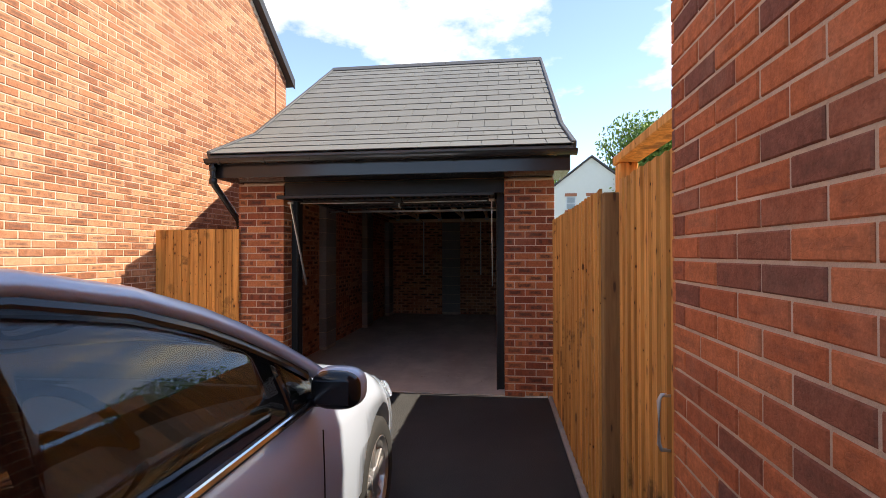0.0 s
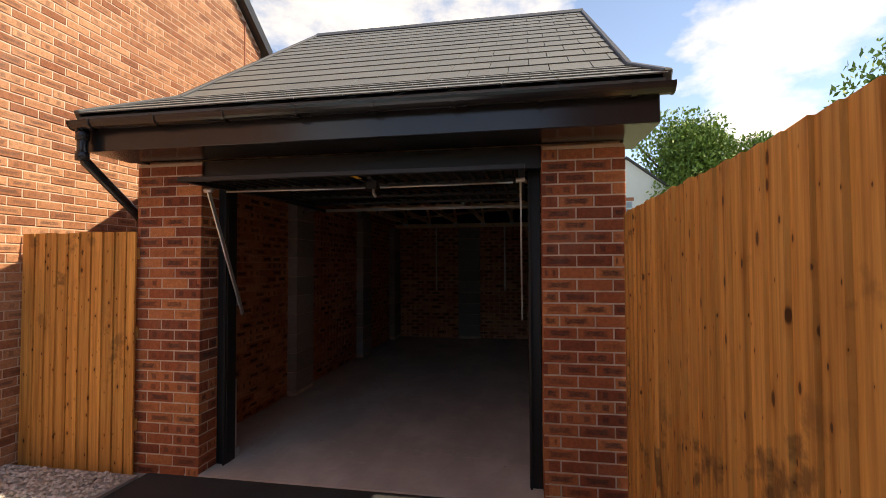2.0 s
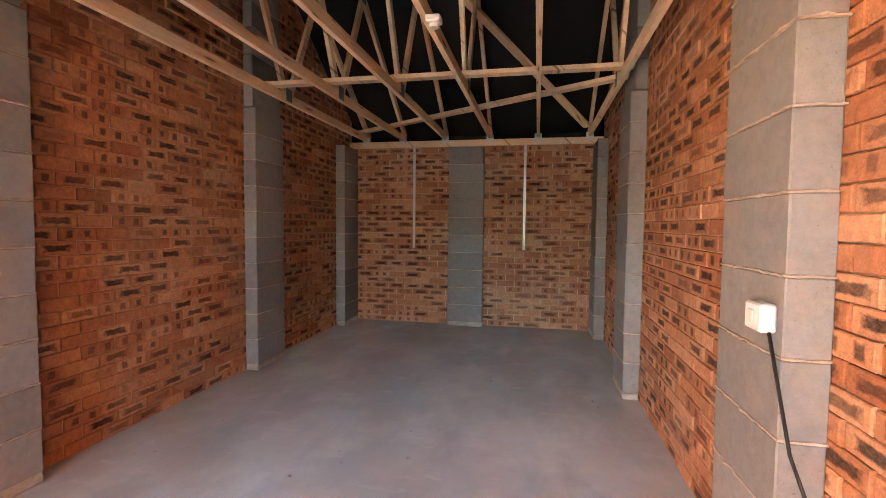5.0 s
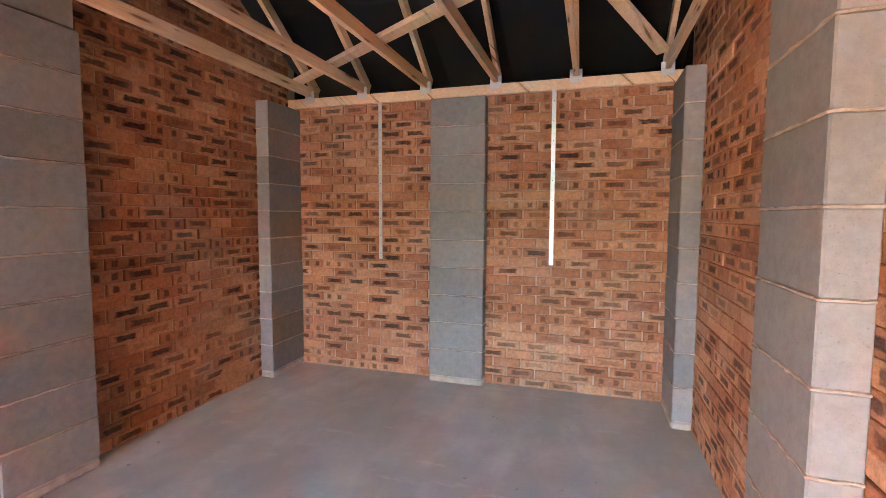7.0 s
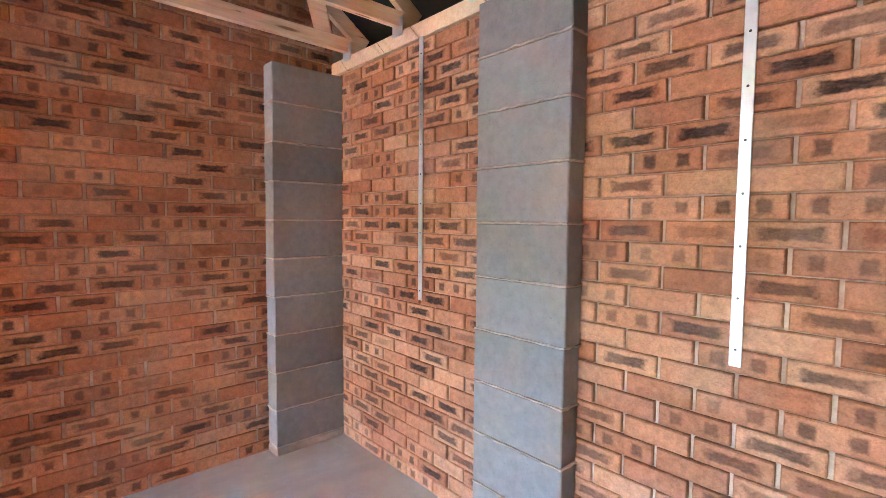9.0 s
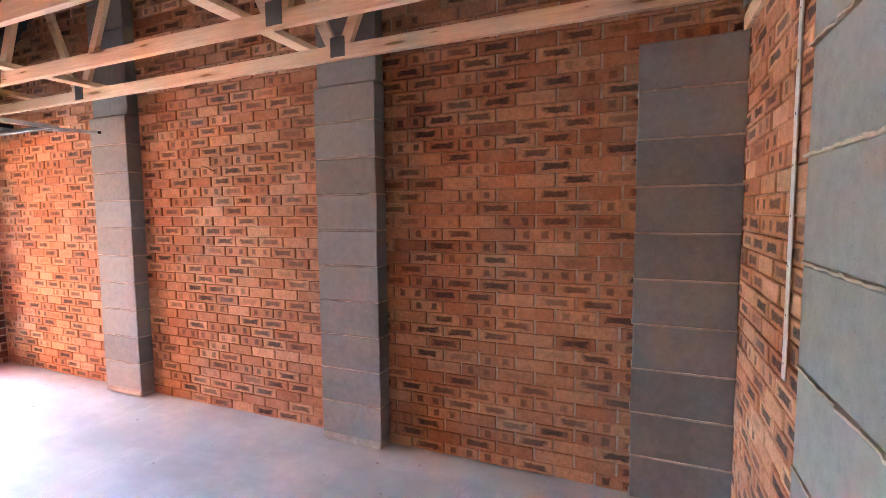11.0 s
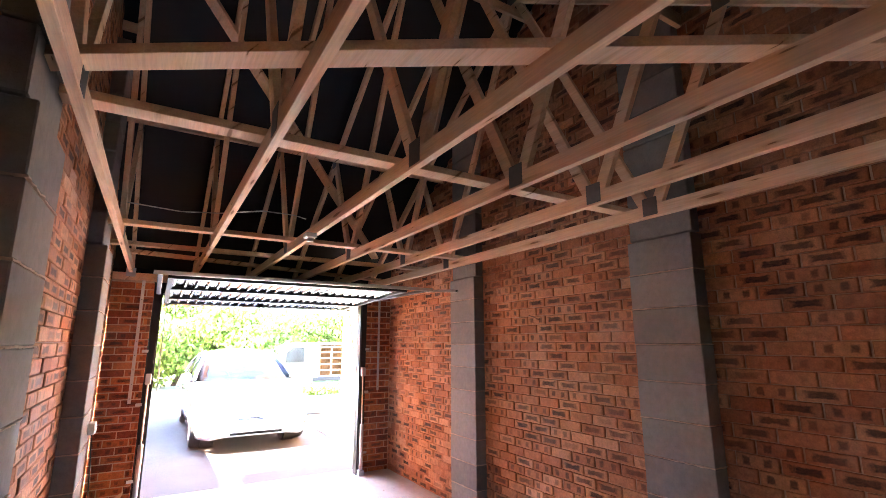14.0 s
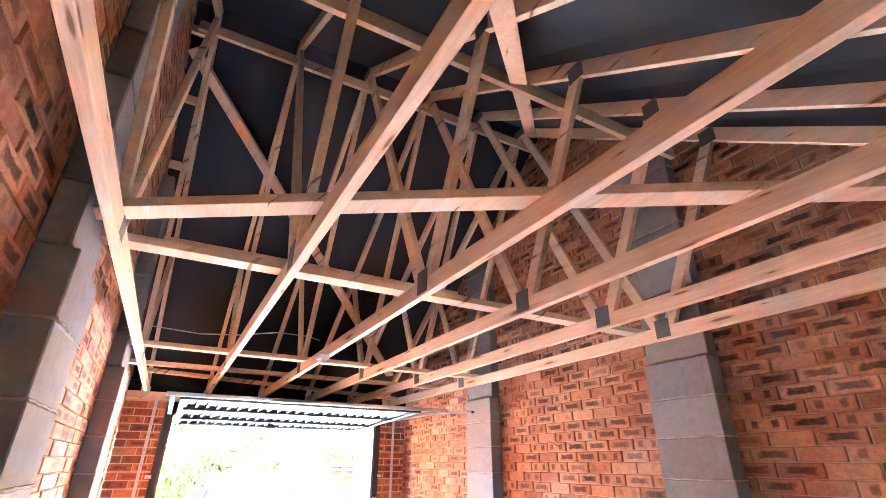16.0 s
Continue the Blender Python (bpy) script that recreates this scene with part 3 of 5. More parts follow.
brace("binder", (XL + 0.02, 4.38, ZB), (XR - 0.02, 4.38, ZB), 0.09, 0.035, "sawn softwood binder laid across the truss chords")
brace("binder", (XL + 0.02, 2.36, ZB), (XR - 0.02, 2.36, ZB), 0.09, 0.035, "sawn softwood binder laid across the truss chords")
brace("binder", (XL + 0.02, 1.5, ZB), (XR - 0.02, 1.5, ZB), 0.09, 0.035, "sawn softwood binder laid across the truss chords")
brace("diagonal_brace", (0.0, 6.6, ZB), (3.17, 4.60, ZB), 0.09, 0.035, "sawn softwood diagonal brace across the truss chords")
brace("diagonal_brace", (0.1, 0.3, ZB), (3.1, 1.10, ZB), 0.09, 0.035, "sawn softwood diagonal brace across the truss chords")
brace("ridge_binder", (XL + 0.05, RIDGE_Y - 0.05, 4.725), (XR - 0.05, RIDGE_Y - 0.05, 4.725), 0.035, 0.09, "sawn softwood binder under the ridge")
for y in (RIDGE_Y - 1.65, RIDGE_Y + 1.41):
    brace("rafter_binder", (XL + 0.05, y, rafter_under(y) - 0.045), (XR - 0.05, y, rafter_under(y) - 0.045), 0.035, 0.095, "sawn softwood binder on edge under the rafters")
for xa, ya, xb, yb in ((3.02, 6.60, 0.42, 3.82), (3.19, 3.20, 0.33, 0.56)):
    brace("rafter_brace", (xa, ya, rafter_under(ya) - 0.022), (xb, yb, rafter_under(yb) - 0.022), 0.095, 0.035, "sawn softwood diagonal brace under the rafters")
for y in (3.27, 2.82, 2.32):
    brace("noggin", (TRUSSES[-1] + 0.019, y, rafter_under(y) + 0.05), (XR - 0.002, y, rafter_under(y) + 0.05), 0.036, 0.07, "short softwood noggin between rafter and gable")

# ---- roof ----
RX0, RX1 = -0.33, 3.50


def sheet(name, material, label, off, kind_cat):
    """One sheet over both slopes, with slack waves between the rafters."""
    bm = bmesh.new()
    nx, ny = 60, 64
    grid = []
    for j in range(ny + 1):
        d = (j / ny * 2 - 1) * (RIDGE_Y - EAVE_Y)
        row = []
        for i in range(nx + 1):
            x = RX0 + 0.03 + (RX1 - RX0 - 0.06) * i / nx
            sag = 0.015 * abs(math.sin((x - 0.18) / 0.571 * math.pi)) + 0.012 * noise.noise((x * 2.0, d * 1.5, 0.0))
            row.append(bm.verts.new((x, RIDGE_Y + d, roof_top(RIDGE_Y + d) - off - sag)))
        grid.append(row)
    for a, b in zip(grid, grid[1:]):
        for i in range(nx):
            bm.faces.new((a[i], a[i + 1], b[i + 1], b[i]))
    return structure(name, bm, material, label, kind_cat)


underlay = sheet("ceiling", UNDERLAY, "black roofing underlay stretched over the rafters", 0.085, "ceiling")
PROFILE = [(EAVE_Y, EAVE_Z), (KINK_Y, KINK_Z), (RIDGE_Y, RIDGE_Z), (2 * RIDGE_Y - KINK_Y, KINK_Z), (2 * RIDGE_Y - EAVE_Y, EAVE_Z)]
roof = structure("roof", prism_bm([(y, z - 0.02) for y, z in PROFILE] + [(y, z - 0.045) for y, z in PROFILE[::-1]], 0, RX0 + 0.01, RX1 - 0.01), SLATE, "grey slate-look tiled pitched garage roof with flared eaves", "roof")
k = 0
for (ya, za), (yb, zb), rows in ((PROFILE[0], PROFILE[1], 4), (PROFILE[1], PROFILE[2], 13)):
    face = pose(RX0, ya, za) @ Matrix.Rotation(math.atan2(zb - za, yb - ya) - math.pi / 2, 4, "X")
    step_v = math.hypot(yb - ya, zb - za) / rows
    for r in range(rows):
        u = -0.16 if k % 2 else 0.0
        while u < RX1 - RX0 - 0.01:
            a, b = max(u, 0.0), min(u + 0.321, RX1 - RX0)
            if b - a > 0.04:
                ob = new("slate", slab_mesh("slate", b - a - 0.002, 0.008, step_v + 0.03, SLATE, 0.0008))
                ob.parent = roof
                ob.matrix_basis = face @ Matrix.Translation((a, -0.013 + random.uniform(-0.0005, 0.0005), r * step_v - 0.02)) @ Matrix.Rotation(radians(-2.0), 4, "X")
            u += 0.325
        k += 1
VERGE_GREY = plain("verge_grey", (0.06, 0.062, 0.065), 0.5)
for x in (RX0, RX1):
    bm = bmesh.new()
    for a, b in zip(PROFILE, PROFILE[1:]):
        beam_bm((x, a[0], a[1] - 0.015), (x, b[0], b[1] - 0.015), 0.05, 0.085, bm, 0.008)
    part("verge_trim", bm, VERGE_GREY, roof, "dark grey plastic dry verge")
for i in range(9):
    w = (RX1 - RX0 + 0.04) / 9
    x = RX0 - 0.02 + i * w
    part("ridge_tile", prism_bm([(RIDGE_Y - 0.13, RIDGE_Z - 0.06), (RIDGE_Y, RIDGE_Z + 0.045), (RIDGE_Y + 0.13, RIDGE_Z - 0.05), (RIDGE_Y + 0.13, RIDGE_Z - 0.07), (RIDGE_Y, RIDGE_Z + 0.02), (RIDGE_Y - 0.13, RIDGE_Z - 0.07)], 0, x, x + w - 0.004), plain("ridge_grey", (0.05, 0.052, 0.055), 0.55), roof, "dark grey angled ridge tile")

# eaves: fascia, soffit, gutter, downpipe
structure("fascia", box_bm(-0.30, 3.47, -0.375, -0.355, 2.345, 2.585, 0.003), BLACK_UPVC, "glossy black fascia board under the eaves", "fascia")
structure("soffit", box_bm(-0.30, 3.47, -0.354, 0.0, 2.345, 2.356), BLACK_UPVC, "black soffit board under the eaves", "soffit")
front_end = [(-0.353, 2.357), (0.3, 2.357), (0.3, roof_under(0.3)), (-0.353, roof_under(-0.353))]
back_light_stop = [(OB + 0.002, 2.357), (7.128, 2.357), (7.128, roof_under(7.128)), (OB + 0.002, roof_under(OB))]
structure("soffit_box_end", prism_bm(front_end, 0, -0.30, -0.24), BLACK_UPVC, "black boxed end of the eaves", "soffit")
structure("soffit_box_end", prism_bm(front_end, 0, 3.36, 3.47), BLACK_UPVC, "black boxed end of the eaves", "soffit")
structure("fascia_back", box_bm(-0.30, 3.47, 7.13, 7.15, 2.345, 2.56), BLACK_UPVC, "black fascia board at the back eaves", "fascia")
structure("soffit_back", box_bm(-0.30, 3.47, OB, 7.13, 2.345, 2.356), BLACK_UPVC, "black soffit board at the back eaves", "soffit")
# Back box ends are added, unseen, to stop sky light leaking in.
for x0, x1 in ((-0.30, XL - 0.006), (XR + 0.006, 3.47)):
    structure("soffit_box_end", prism_bm(back_light_stop, 0, x0, x1), BLACK_UPVC, "black boxed end of the eaves", "soffit")
gutter = holder("gutter", "black half-round plastic gutter along the eaves", "gutter", (0, -0.435, 2.537))
bm = bmesh.new()
prof = [(0.056 * math.cos(a), 0.056 * math.sin(a)) for a in (math.pi + math.pi * j / 10 for j in range(11))]
prof += [(0.051 * math.cos(a), 0.051 * math.sin(a)) for a in (2 * math.pi - math.pi * j / 10 for j in range(11))]
part("channel", prism_bm(prof, 0, -0.34, 3.52), BLACK_UPVC, gutter)
for i in range(8):
    x = -0.2 + i * 0.5
    part("bracket", prism_bm([(c * 1.18, s * 1.2) for c, s in prof[:11]] + [(c * 1.01, s * 1.01) for c, s in prof[10::-1]], 0, x, x + 0.03), BLACK_UPVC, gutter)
for x in (-0.345, 3.515):
    part("stop_end", prism_bm([(c * 1.06, s * 1.06) for c, s in prof[:11]], 0, x, x + 0.01), BLACK_UPVC, gutter)
downpipe = holder("downpipe", "black plastic downpipe at the garage corner", "downpipe", (-0.27, -0.435, 0))
part("pipe", tube_bm([(0, 0, 2.5), (0, 0, 2.32), (-0.005, 0.03, 2.27), (-0.025, 0.50, 1.95), (-0.025, 0.54, 1.91), (-0.025, 0.56, 1.84), (-0.025, 0.56, 0.02)], 0.034, 14), BLACK_UPVC, downpipe, smooth=True)
for z in (2.44, 2.3):
    part("socket", tube_bm([(0, 0, z - 0.03), (0, 0, z + 0.03)], 0.042, 14), BLACK_UPVC, downpipe, smooth=True)

# ---- up-and-over door ----
structure("lintel", box_bm(PL, PR, 0.02, 0.098, 2.19, 2.343, 0.003), BLACK_STEEL, "black steel lintel cover over the opening", "lintel")
frame_ob = holder("door_frame", "black steel garage door frame with galvanised tracks", "door frame", kind="structure")
for x0, x1, s in ((PL + 0.002, PL + 0.09, 1), (PR - 0.09, PR - 0.002, -1)):
    part("jamb", box_bm(x0, x1, 0.20, 0.315, 0.0, 2.25, 0.004), BLACK_STEEL, frame_ob)
    xa = x1 - 0.012 if s > 0 else x0 + 0.012
    part("jamb_lip", box_bm(xa - 0.008, xa + 0.008, 0.175, 0.20, 0.0, 2.2, 0.002), BLACK_STEEL, frame_ob)
    xi = (x0 + x1) / 2
    part("spring_tube", tube_bm([(xi, 0.355, 0.05), (xi, 0.355, 0.62)], 0.024, 12), GALV, frame_ob, "galvanised spring cover", True)
    part("guide", box_bm(xi - 0.03, xi + 0.03, 0.316, 0.33, 0.02, 2.2, 0.002), BLACK_STEEL, frame_ob, "black guide rail")
    part("cable", tube_bm([(xi, 0.35, 0.6), (xi, 0.345, 1.3)], 0.009, 6), GALV, frame_ob, "steel lifting rod")
    part("cable_drum", box_bm(xi - 0.028, xi + 0.028, 0.32, 0.38, 1.22, 1.33, 0.008), GALV, frame_ob, "galvanised pivot bracket")
    part("foot", box_bm(xi - 0.035, xi + 0.035, 0.316, 0.39, 0.0, 0.07, 0.004), GALV, frame_ob, "galvanised foot bracket")
    for z in (0.25, 1.0, 1.55):
        part("lug", box_bm(min(xi, xi - s * 0.09), max(xi, xi - s * 0.09), 0.316, 0.32, z, z + 0.03), GALV, frame_ob, "galvanised fixing lug")
    part("track", box_bm(xi - 0.02, xi + 0.02, 0.32, 2.089, 2.175, 2.205, 0.003), BLACK_STEEL, frame_ob, "black steel overhead track")
part("head", box_bm(PL + 0.091, PR - 0.091, 0.20, 0.30, 2.19, 2.25, 0.004), BLACK_STEEL, frame_ob)
part("tie_bar", box_bm(PL + 0.0, PR - 0.0, 2.09, 2.115, 2.176, 2.208, 0.003), GALV, frame_ob, "galvanised tie bar across the tracks")

DX0, DX1, DY0, DY1 = 0.41, 2.72, -0.37, 1.70
door = holder("garage_door", "black ribbed steel up-and-over garage door, opened overhead", "garage door", (0, 0, 2.1305))
door.rotation_euler = (radians(2.4), 0, 0)   # it rises a little towards its back
bm = bmesh.new()
n = 23
prof = []
w = (DX1 - DX0 - 0.08) / n
for i in range(n):
    x = DX0 + 0.04 + i * w
    prof += [(x, 0.030), (x + w * 0.55, 0.030), (x + w * 0.68, 0.012), (x + w * 0.87, 0.012)]
prof.append((DX1 - 0.04, 0.030))
rows = [[bm.verts.new((x, y, z)) for x, z in prof] for y in (DY0 + 0.03, DY1 - 0.03)]
rows += [[bm.verts.new((x, y, z + 0.004)) for x, z in prof] for y in (DY0 + 0.03, DY1 - 0.03)]
for a, b in ((0, 1), (3, 2)):
    for i in range(len(prof) - 1):
        bm.faces.new((rows[a][i], rows[b][i], rows[b][i + 1], rows[a][i + 1]))
bmesh.ops.recalc_face_normals(bm, faces=bm.faces)
part("ribbed_panel", bm, DOOR_INNER, door, "black ribbed steel skin")
for y0, y1 in ((DY0, DY0 + 0.045), (0.22, 0.26), (0.98, 1.02), (DY1 - 0.05, DY1)):
    part("stiffener", box_bm(DX0, DX1, y0, y1, -0.002, 0.03, 0.004), BLACK_STEEL, door)
for x0, x1 in ((DX0, DX0 + 0.045), (DX1 - 0.045, DX1)):
    part("side_rail", box_bm(x0, x1, DY0 + 0.046, DY1 - 0.051, -0.002, 0.03, 0.004), BLACK_STEEL, door)
part("latch_bar", tube_bm([(DX0 + 0.1, 0.02, -0.03), (1.60, 0.02, -0.035)], 0.007, 8), GALV, door, "galvanised locking rod", True)
part("latch_bar", tube_bm([(1.71, 0.02, -0.035), (DX1 - 0.08, 0.02, -0.03)], 0.007, 8), GALV, door, "galvanised locking rod", True)
lock = part("lock", box_bm(1.615, 1.695, -0.005, 0.045, -0.042, 0.012, 0.006), BLACK_STEEL, door, "dark lock case")
part("lock_handle", tube_bm([(1.66, 0.03, -0.04), (1.66, 0.03, -0.075), (1.675, 0.03, -0.10)], 0.011, 10), GALV, lock, "steel lock handle", True)
part("warning_label", box_bm(1.60, 1.636, -0.31, -0.15, 0.008, 0.0105), plain("yellow_sticker", (0.75, 0.45, 0.03), 0.5), door, "yellow warning sticker")
for x in (DX0 + 0.03, DX1 - 0.03):
    part("lift_arm", beam_bm((x, -0.09, -0.033), (x, 0.309, -0.992), 0.012, 0.036), GALV, door, "galvanised lifting arm")
    part("pivot", tube_bm([(x - 0.03, -0.09, -0.03), (x + 0.03, -0.09, -0.03)], 0.016, 10), GALV, door, "pivot bolt", True)

# straps and fittings
def strap(x, y, z0, z1, label):
    s = holder("restraint_strap", label, "metal strap", (x, y, 0), "restraint straps")
    part("band", box_bm(-0.016, 0.016, -0.005, 0.0, z0, z1, 0.001), GALV, s)
    z = z0 + 0.05
    while z < z1 - 0.02:
        part("hole", tube_bm([(0, -0.0058, z), (0, -0.0049, z)], 0.004, 8), BLACK_STEEL, s)
        z += 0.15
    return s


STRAP = "perforated galvanised restraint strap fixed down the brick wall"
strap(0.84, YB - 0.006, 1.0, PLATE, STRAP)
strap(2.285, YB - 0.006, 1.0, PLATE, STRAP)
for x in (0.10, 2.93):
    s = strap(0, 0, 1.02, PLATE, STRAP)
    s.matrix_basis = pose(x, YF + 0.006, 0, 0, 0, 180)
hanger = holder("track_hanger", "perforated steel strap bracing the door track to the pier", "bracket", (0, 0, 2.18))
part("band", beam_bm((PIER_L + 0.002, 2.17, 0.01), (PL + 0.04, 1.95, 0.012), 0.004, 0.03), GALV, hanger)
part("bolt", tube_bm([(PIER_L, 2.17, 0.01), (PIER_L + 0.02, 2.165, 0.01)], 0.012, 8), BLACK_STEEL, hanger)
rose = holder("junction_box", "small white junction box on a truss chord", "junction box", (1.893, 3.1, PLATE))
part("box", box_bm(-0.04, 0.04, -0.04, 0.04, -0.035, 0.0, 0.006), plain("white_plastic", (0.75, 0.74, 0.7), 0.4), rose)
part("hook", tube_bm([(0.0, 0, -0.035), (0.0, 0, -0.06)], 0.025, 12), plain("white_plastic_cap", (0.72, 0.71, 0.68), 0.4), rose)
cable = thing("loose_cable", tube_bm([(3.0, 2.9, 2.52), (2.7, 2.85, 2.515), (2.46, 2.88, 2.53), (2.2, 2.98, 2.56), (2.0, 3.05, 2.54), (1.93, 3.1, 2.51)], 0.004, 6), plain("grey_cable", (0.6, 0.6, 0.58), 0.5), "thin grey electric cable lying over the trusses", "cable", smooth=True)

thing("wall_tie", tube_bm([(XL - 0.02, 3.29, 1.845), (XL + 0.02, 3.30, 1.84), (XL + 0.035, 3.25, 1.865), (XL + 0.03, 3.19, 1.88)], 0.004, 6), plain("rusty_wire", (0.30, 0.15, 0.09), 0.7, 0.4), "short rusty wire tie sticking out of the brick wall", "wall tie", smooth=True)

# ---- timber fences ----
def board_fence(name, length, place, height, label, seed, step=0.105):
    f = holder(name, label, "fence")
    f.matrix_basis = place
    rnd = random.Random(seed)
    u = 0.0
    while u < length - 0.02:
        w = min(0.125, length - u)
        h = height + 0.06 + rnd.uniform(-0.006, 0.004)
        ob = part("board", prism_bm([(0.0, 0.0), (w, -0.016), (w, 0.001), (0.0, 0.007)], 2, 0.0, h), FENCE, f)
        ob.location = (u, rnd.uniform(-0.003, 0.0), -0.03)
        u += step
    for z in (0.3, 1.0, 1.6):
        part("rail", box_bm(0, length, 0.010, 0.06, z, z + 0.085, 0.004), FENCE, f)
    return f


board_fence("side_fence", 2.46, pose(3.335, -0.02, 0, 0, 0, -90), 1.84, "orange-brown treated timber featheredge fence beside the drive", 1)
side_gate = board_fence("side_gate", 0.86, pose(3.405, -2.55, 0, 0, 0, -90), 1.87, "treated timber boarded side gate beside the house", 2)
board_fence("rear_fence", 1.048, pose(-1.255, -0.03, 0), 1.78, "golden treated timber fence panel beside the garage", 3)
thing("fence_post", box_bm(3.325, 3.425, -2.55, -2.47, -0.1, 1.845, 0.006), POST, "brown weathered square timber fence post", "post")
arch = holder("gate_arch", "treated timber post and head beam over the side gate", "gate frame")
part("post", box_bm(3.43, 3.53, -2.46, -2.36, -0.1, 2.02, 0.006), FENCE, arch)
part("head_beam", box_bm(3.42, 3.54, -3.375, -2.34, 2.021, 2.07, 0.006), FENCE, arch)
part("handle", tube_bm([(0.75, -0.005, 0.80), (0.75, -0.035, 0.80), (0.75, -0.045, 0.82), (0.75, -0.045, 0.98), (0.75, -0.035, 1.0), (0.75, -0.005, 1.0)], 0.008, 8), GALV, side_gate, "bent steel pull handle", True)

# ---- neighbouring houses ----
HX = -1.275
house = holder("house", "large orange brick house with a steep gable", "house")
HY0, HY1, HE, HR = -5.2, 3.38, 4.83, 8.6
hm = -1.81
HE0 = HR - (hm - HY0) * (HR - HE) / (HY1 - hm)   # the street eave is higher
house_wall = part("gable_wall", prism_bm([(HY0, -0.3), (HY1, -0.3), (HY1, HE), (hm, HR), (HY0, HE0)], 0, HX - 8.0, HX - 0.005), MORTAR_OUT, house)
roof_dark = plain("house_roof_tile", (0.07, 0.06, 0.06), 0.7)
for s in (-1, 1):
    e = HY1 + 0.15 if s > 0 else HY0 - 0.15
    ez = (HE if s > 0 else HE0) + 0.03 - 0.15 * (HR - HE) / (HY1 - hm)
    part("roof_slope", prism_bm([(e, ez), (hm, HR + 0.03), (hm, HR + 0.15), (e, ez + 0.12)], 0, HX - 8.2, HX + 0.09), roof_dark, house)
    part("verge_board", prism_bm([(e, ez - 0.03), (hm, HR), (hm, HR + 0.17), (e, ez + 0.14)], 0, HX + 0.091, HX + 0.115), plain("verge_black", (0.03, 0.028, 0.028), 0.5), house, "dark verge trim")
part("vent_pipe", tube_bm([(HX + 0.006, 2.96, 3.6), (HX + 0.006, 2.96, 5.05)], 0.012, 8), plain("red_pipe", (0.36, 0.13, 0.07), 0.6), house)

RX = 3.38
red_house = holder("red_house", "dark red brick house wall beside the drive", "house")
red_wall = part("side_wall", box_bm(RX + 0.005, RX + 8, -7.6, -3.395, -0.3, 5.4), MORTAR_OUT, red_house)
part("roof", prism_bm([(RX - 0.25, 5.4), (RX + 8.25, 5.4), (RX + 4, 8.6)], 1, -7.8, -3.2), roof_dark, red_house)

# ---- the car ----
SILVER = Mat("silver_paint")
SILVER = SILVER.done(SILVER.mix(SILVER.noise(900.0, 2.0, 0.5, SILVER.world_pos()), (0.47, 0.54, 0.65), (0.56, 0.635, 0.75)), 0.36, 0.2, Coat_Weight=1.0, Coat_Roughness=0.03)
CAR_BLACK = plain("car_black_trim", (0.012, 0.012, 0.013), 0.18, 0, 0.2, 8, 0.02)
CAR_DARK = plain("car_interior", (0.022, 0.021, 0.021), 0.8, 0, 0.3, 30, 0.2)
CHROME = plain("chrome", (0.8, 0.8, 0.8), 0.12, 1.0, 0.05, 10, 0.0)
ALLOY = plain("alloy_wheel", (0.62, 0.62, 0.63), 0.3, 0.85, 0.1, 20, 0.0)
RUBBER = plain("tyre_rubber", (0.02, 0.02, 0.02), 0.8, 0, 0.3, 40, 0.3)


def glass_material(name, tint):
    k = Mat(name)
    return k.done(tint, 0.0, 0.0, Transmission_Weight=1.0, IOR=1.5)


CAR_GLASS = glass_material("car_glass", (0.20, 0.23, 0.225))
LAMP_GLASS = glass_material("lamp_glass", (0.85, 0.87, 0.88))
PANE = glass_material("house_pane", (0.5, 0.55, 0.58))


def interp(table, y):
    """Smooth values from rows (y, a, b, ...), y falling."""
    for p, q in zip(table, table[1:]):
        if q[0] <= y <= p[0]:
            f = (p[0] - y) / (p[0] - q[0])
            f = f * f * (3 - 2 * f) * 0.35 + f * 0.65
            return [a + (b - a) * f for a, b in zip(p[1:], q[1:])]
    return list(table[0][1:] if y > table[0][0] else table[-1][1:])


BODY = [(0.86, 0.50, 0.36, 0.53, 0.555), (0.83, 0.66, 0.24, 0.555, 0.585), (0.74, 0.76, 0.19, 0.595, 0.635), (0.55, 0.845, 0.18, 0.665, 0.755),
        (0.25, 0.893, 0.18, 0.77, 0.855), (0.0, 0.913, 0.19, 0.86, 0.928), (-0.4, 0.92, 0.20, 0.928, 0.968), (-0.75, 0.92, 0.20, 0.965, 0.985),
        (-1.6, 0.925, 0.20, 0.985, 0.985), (-2.6, 0.925, 0.20, 1.0, 1.0), (-3.3, 0.915, 0.23, 1.03, 1.05), (-3.62, 0.88, 0.27, 1.0, 1.04), (-3.8, 0.80, 0.32, 0.88, 0.93), (-3.86, 0.66, 0.42, 0.76, 0.8)]
AXLES = (0.0, -2.8)


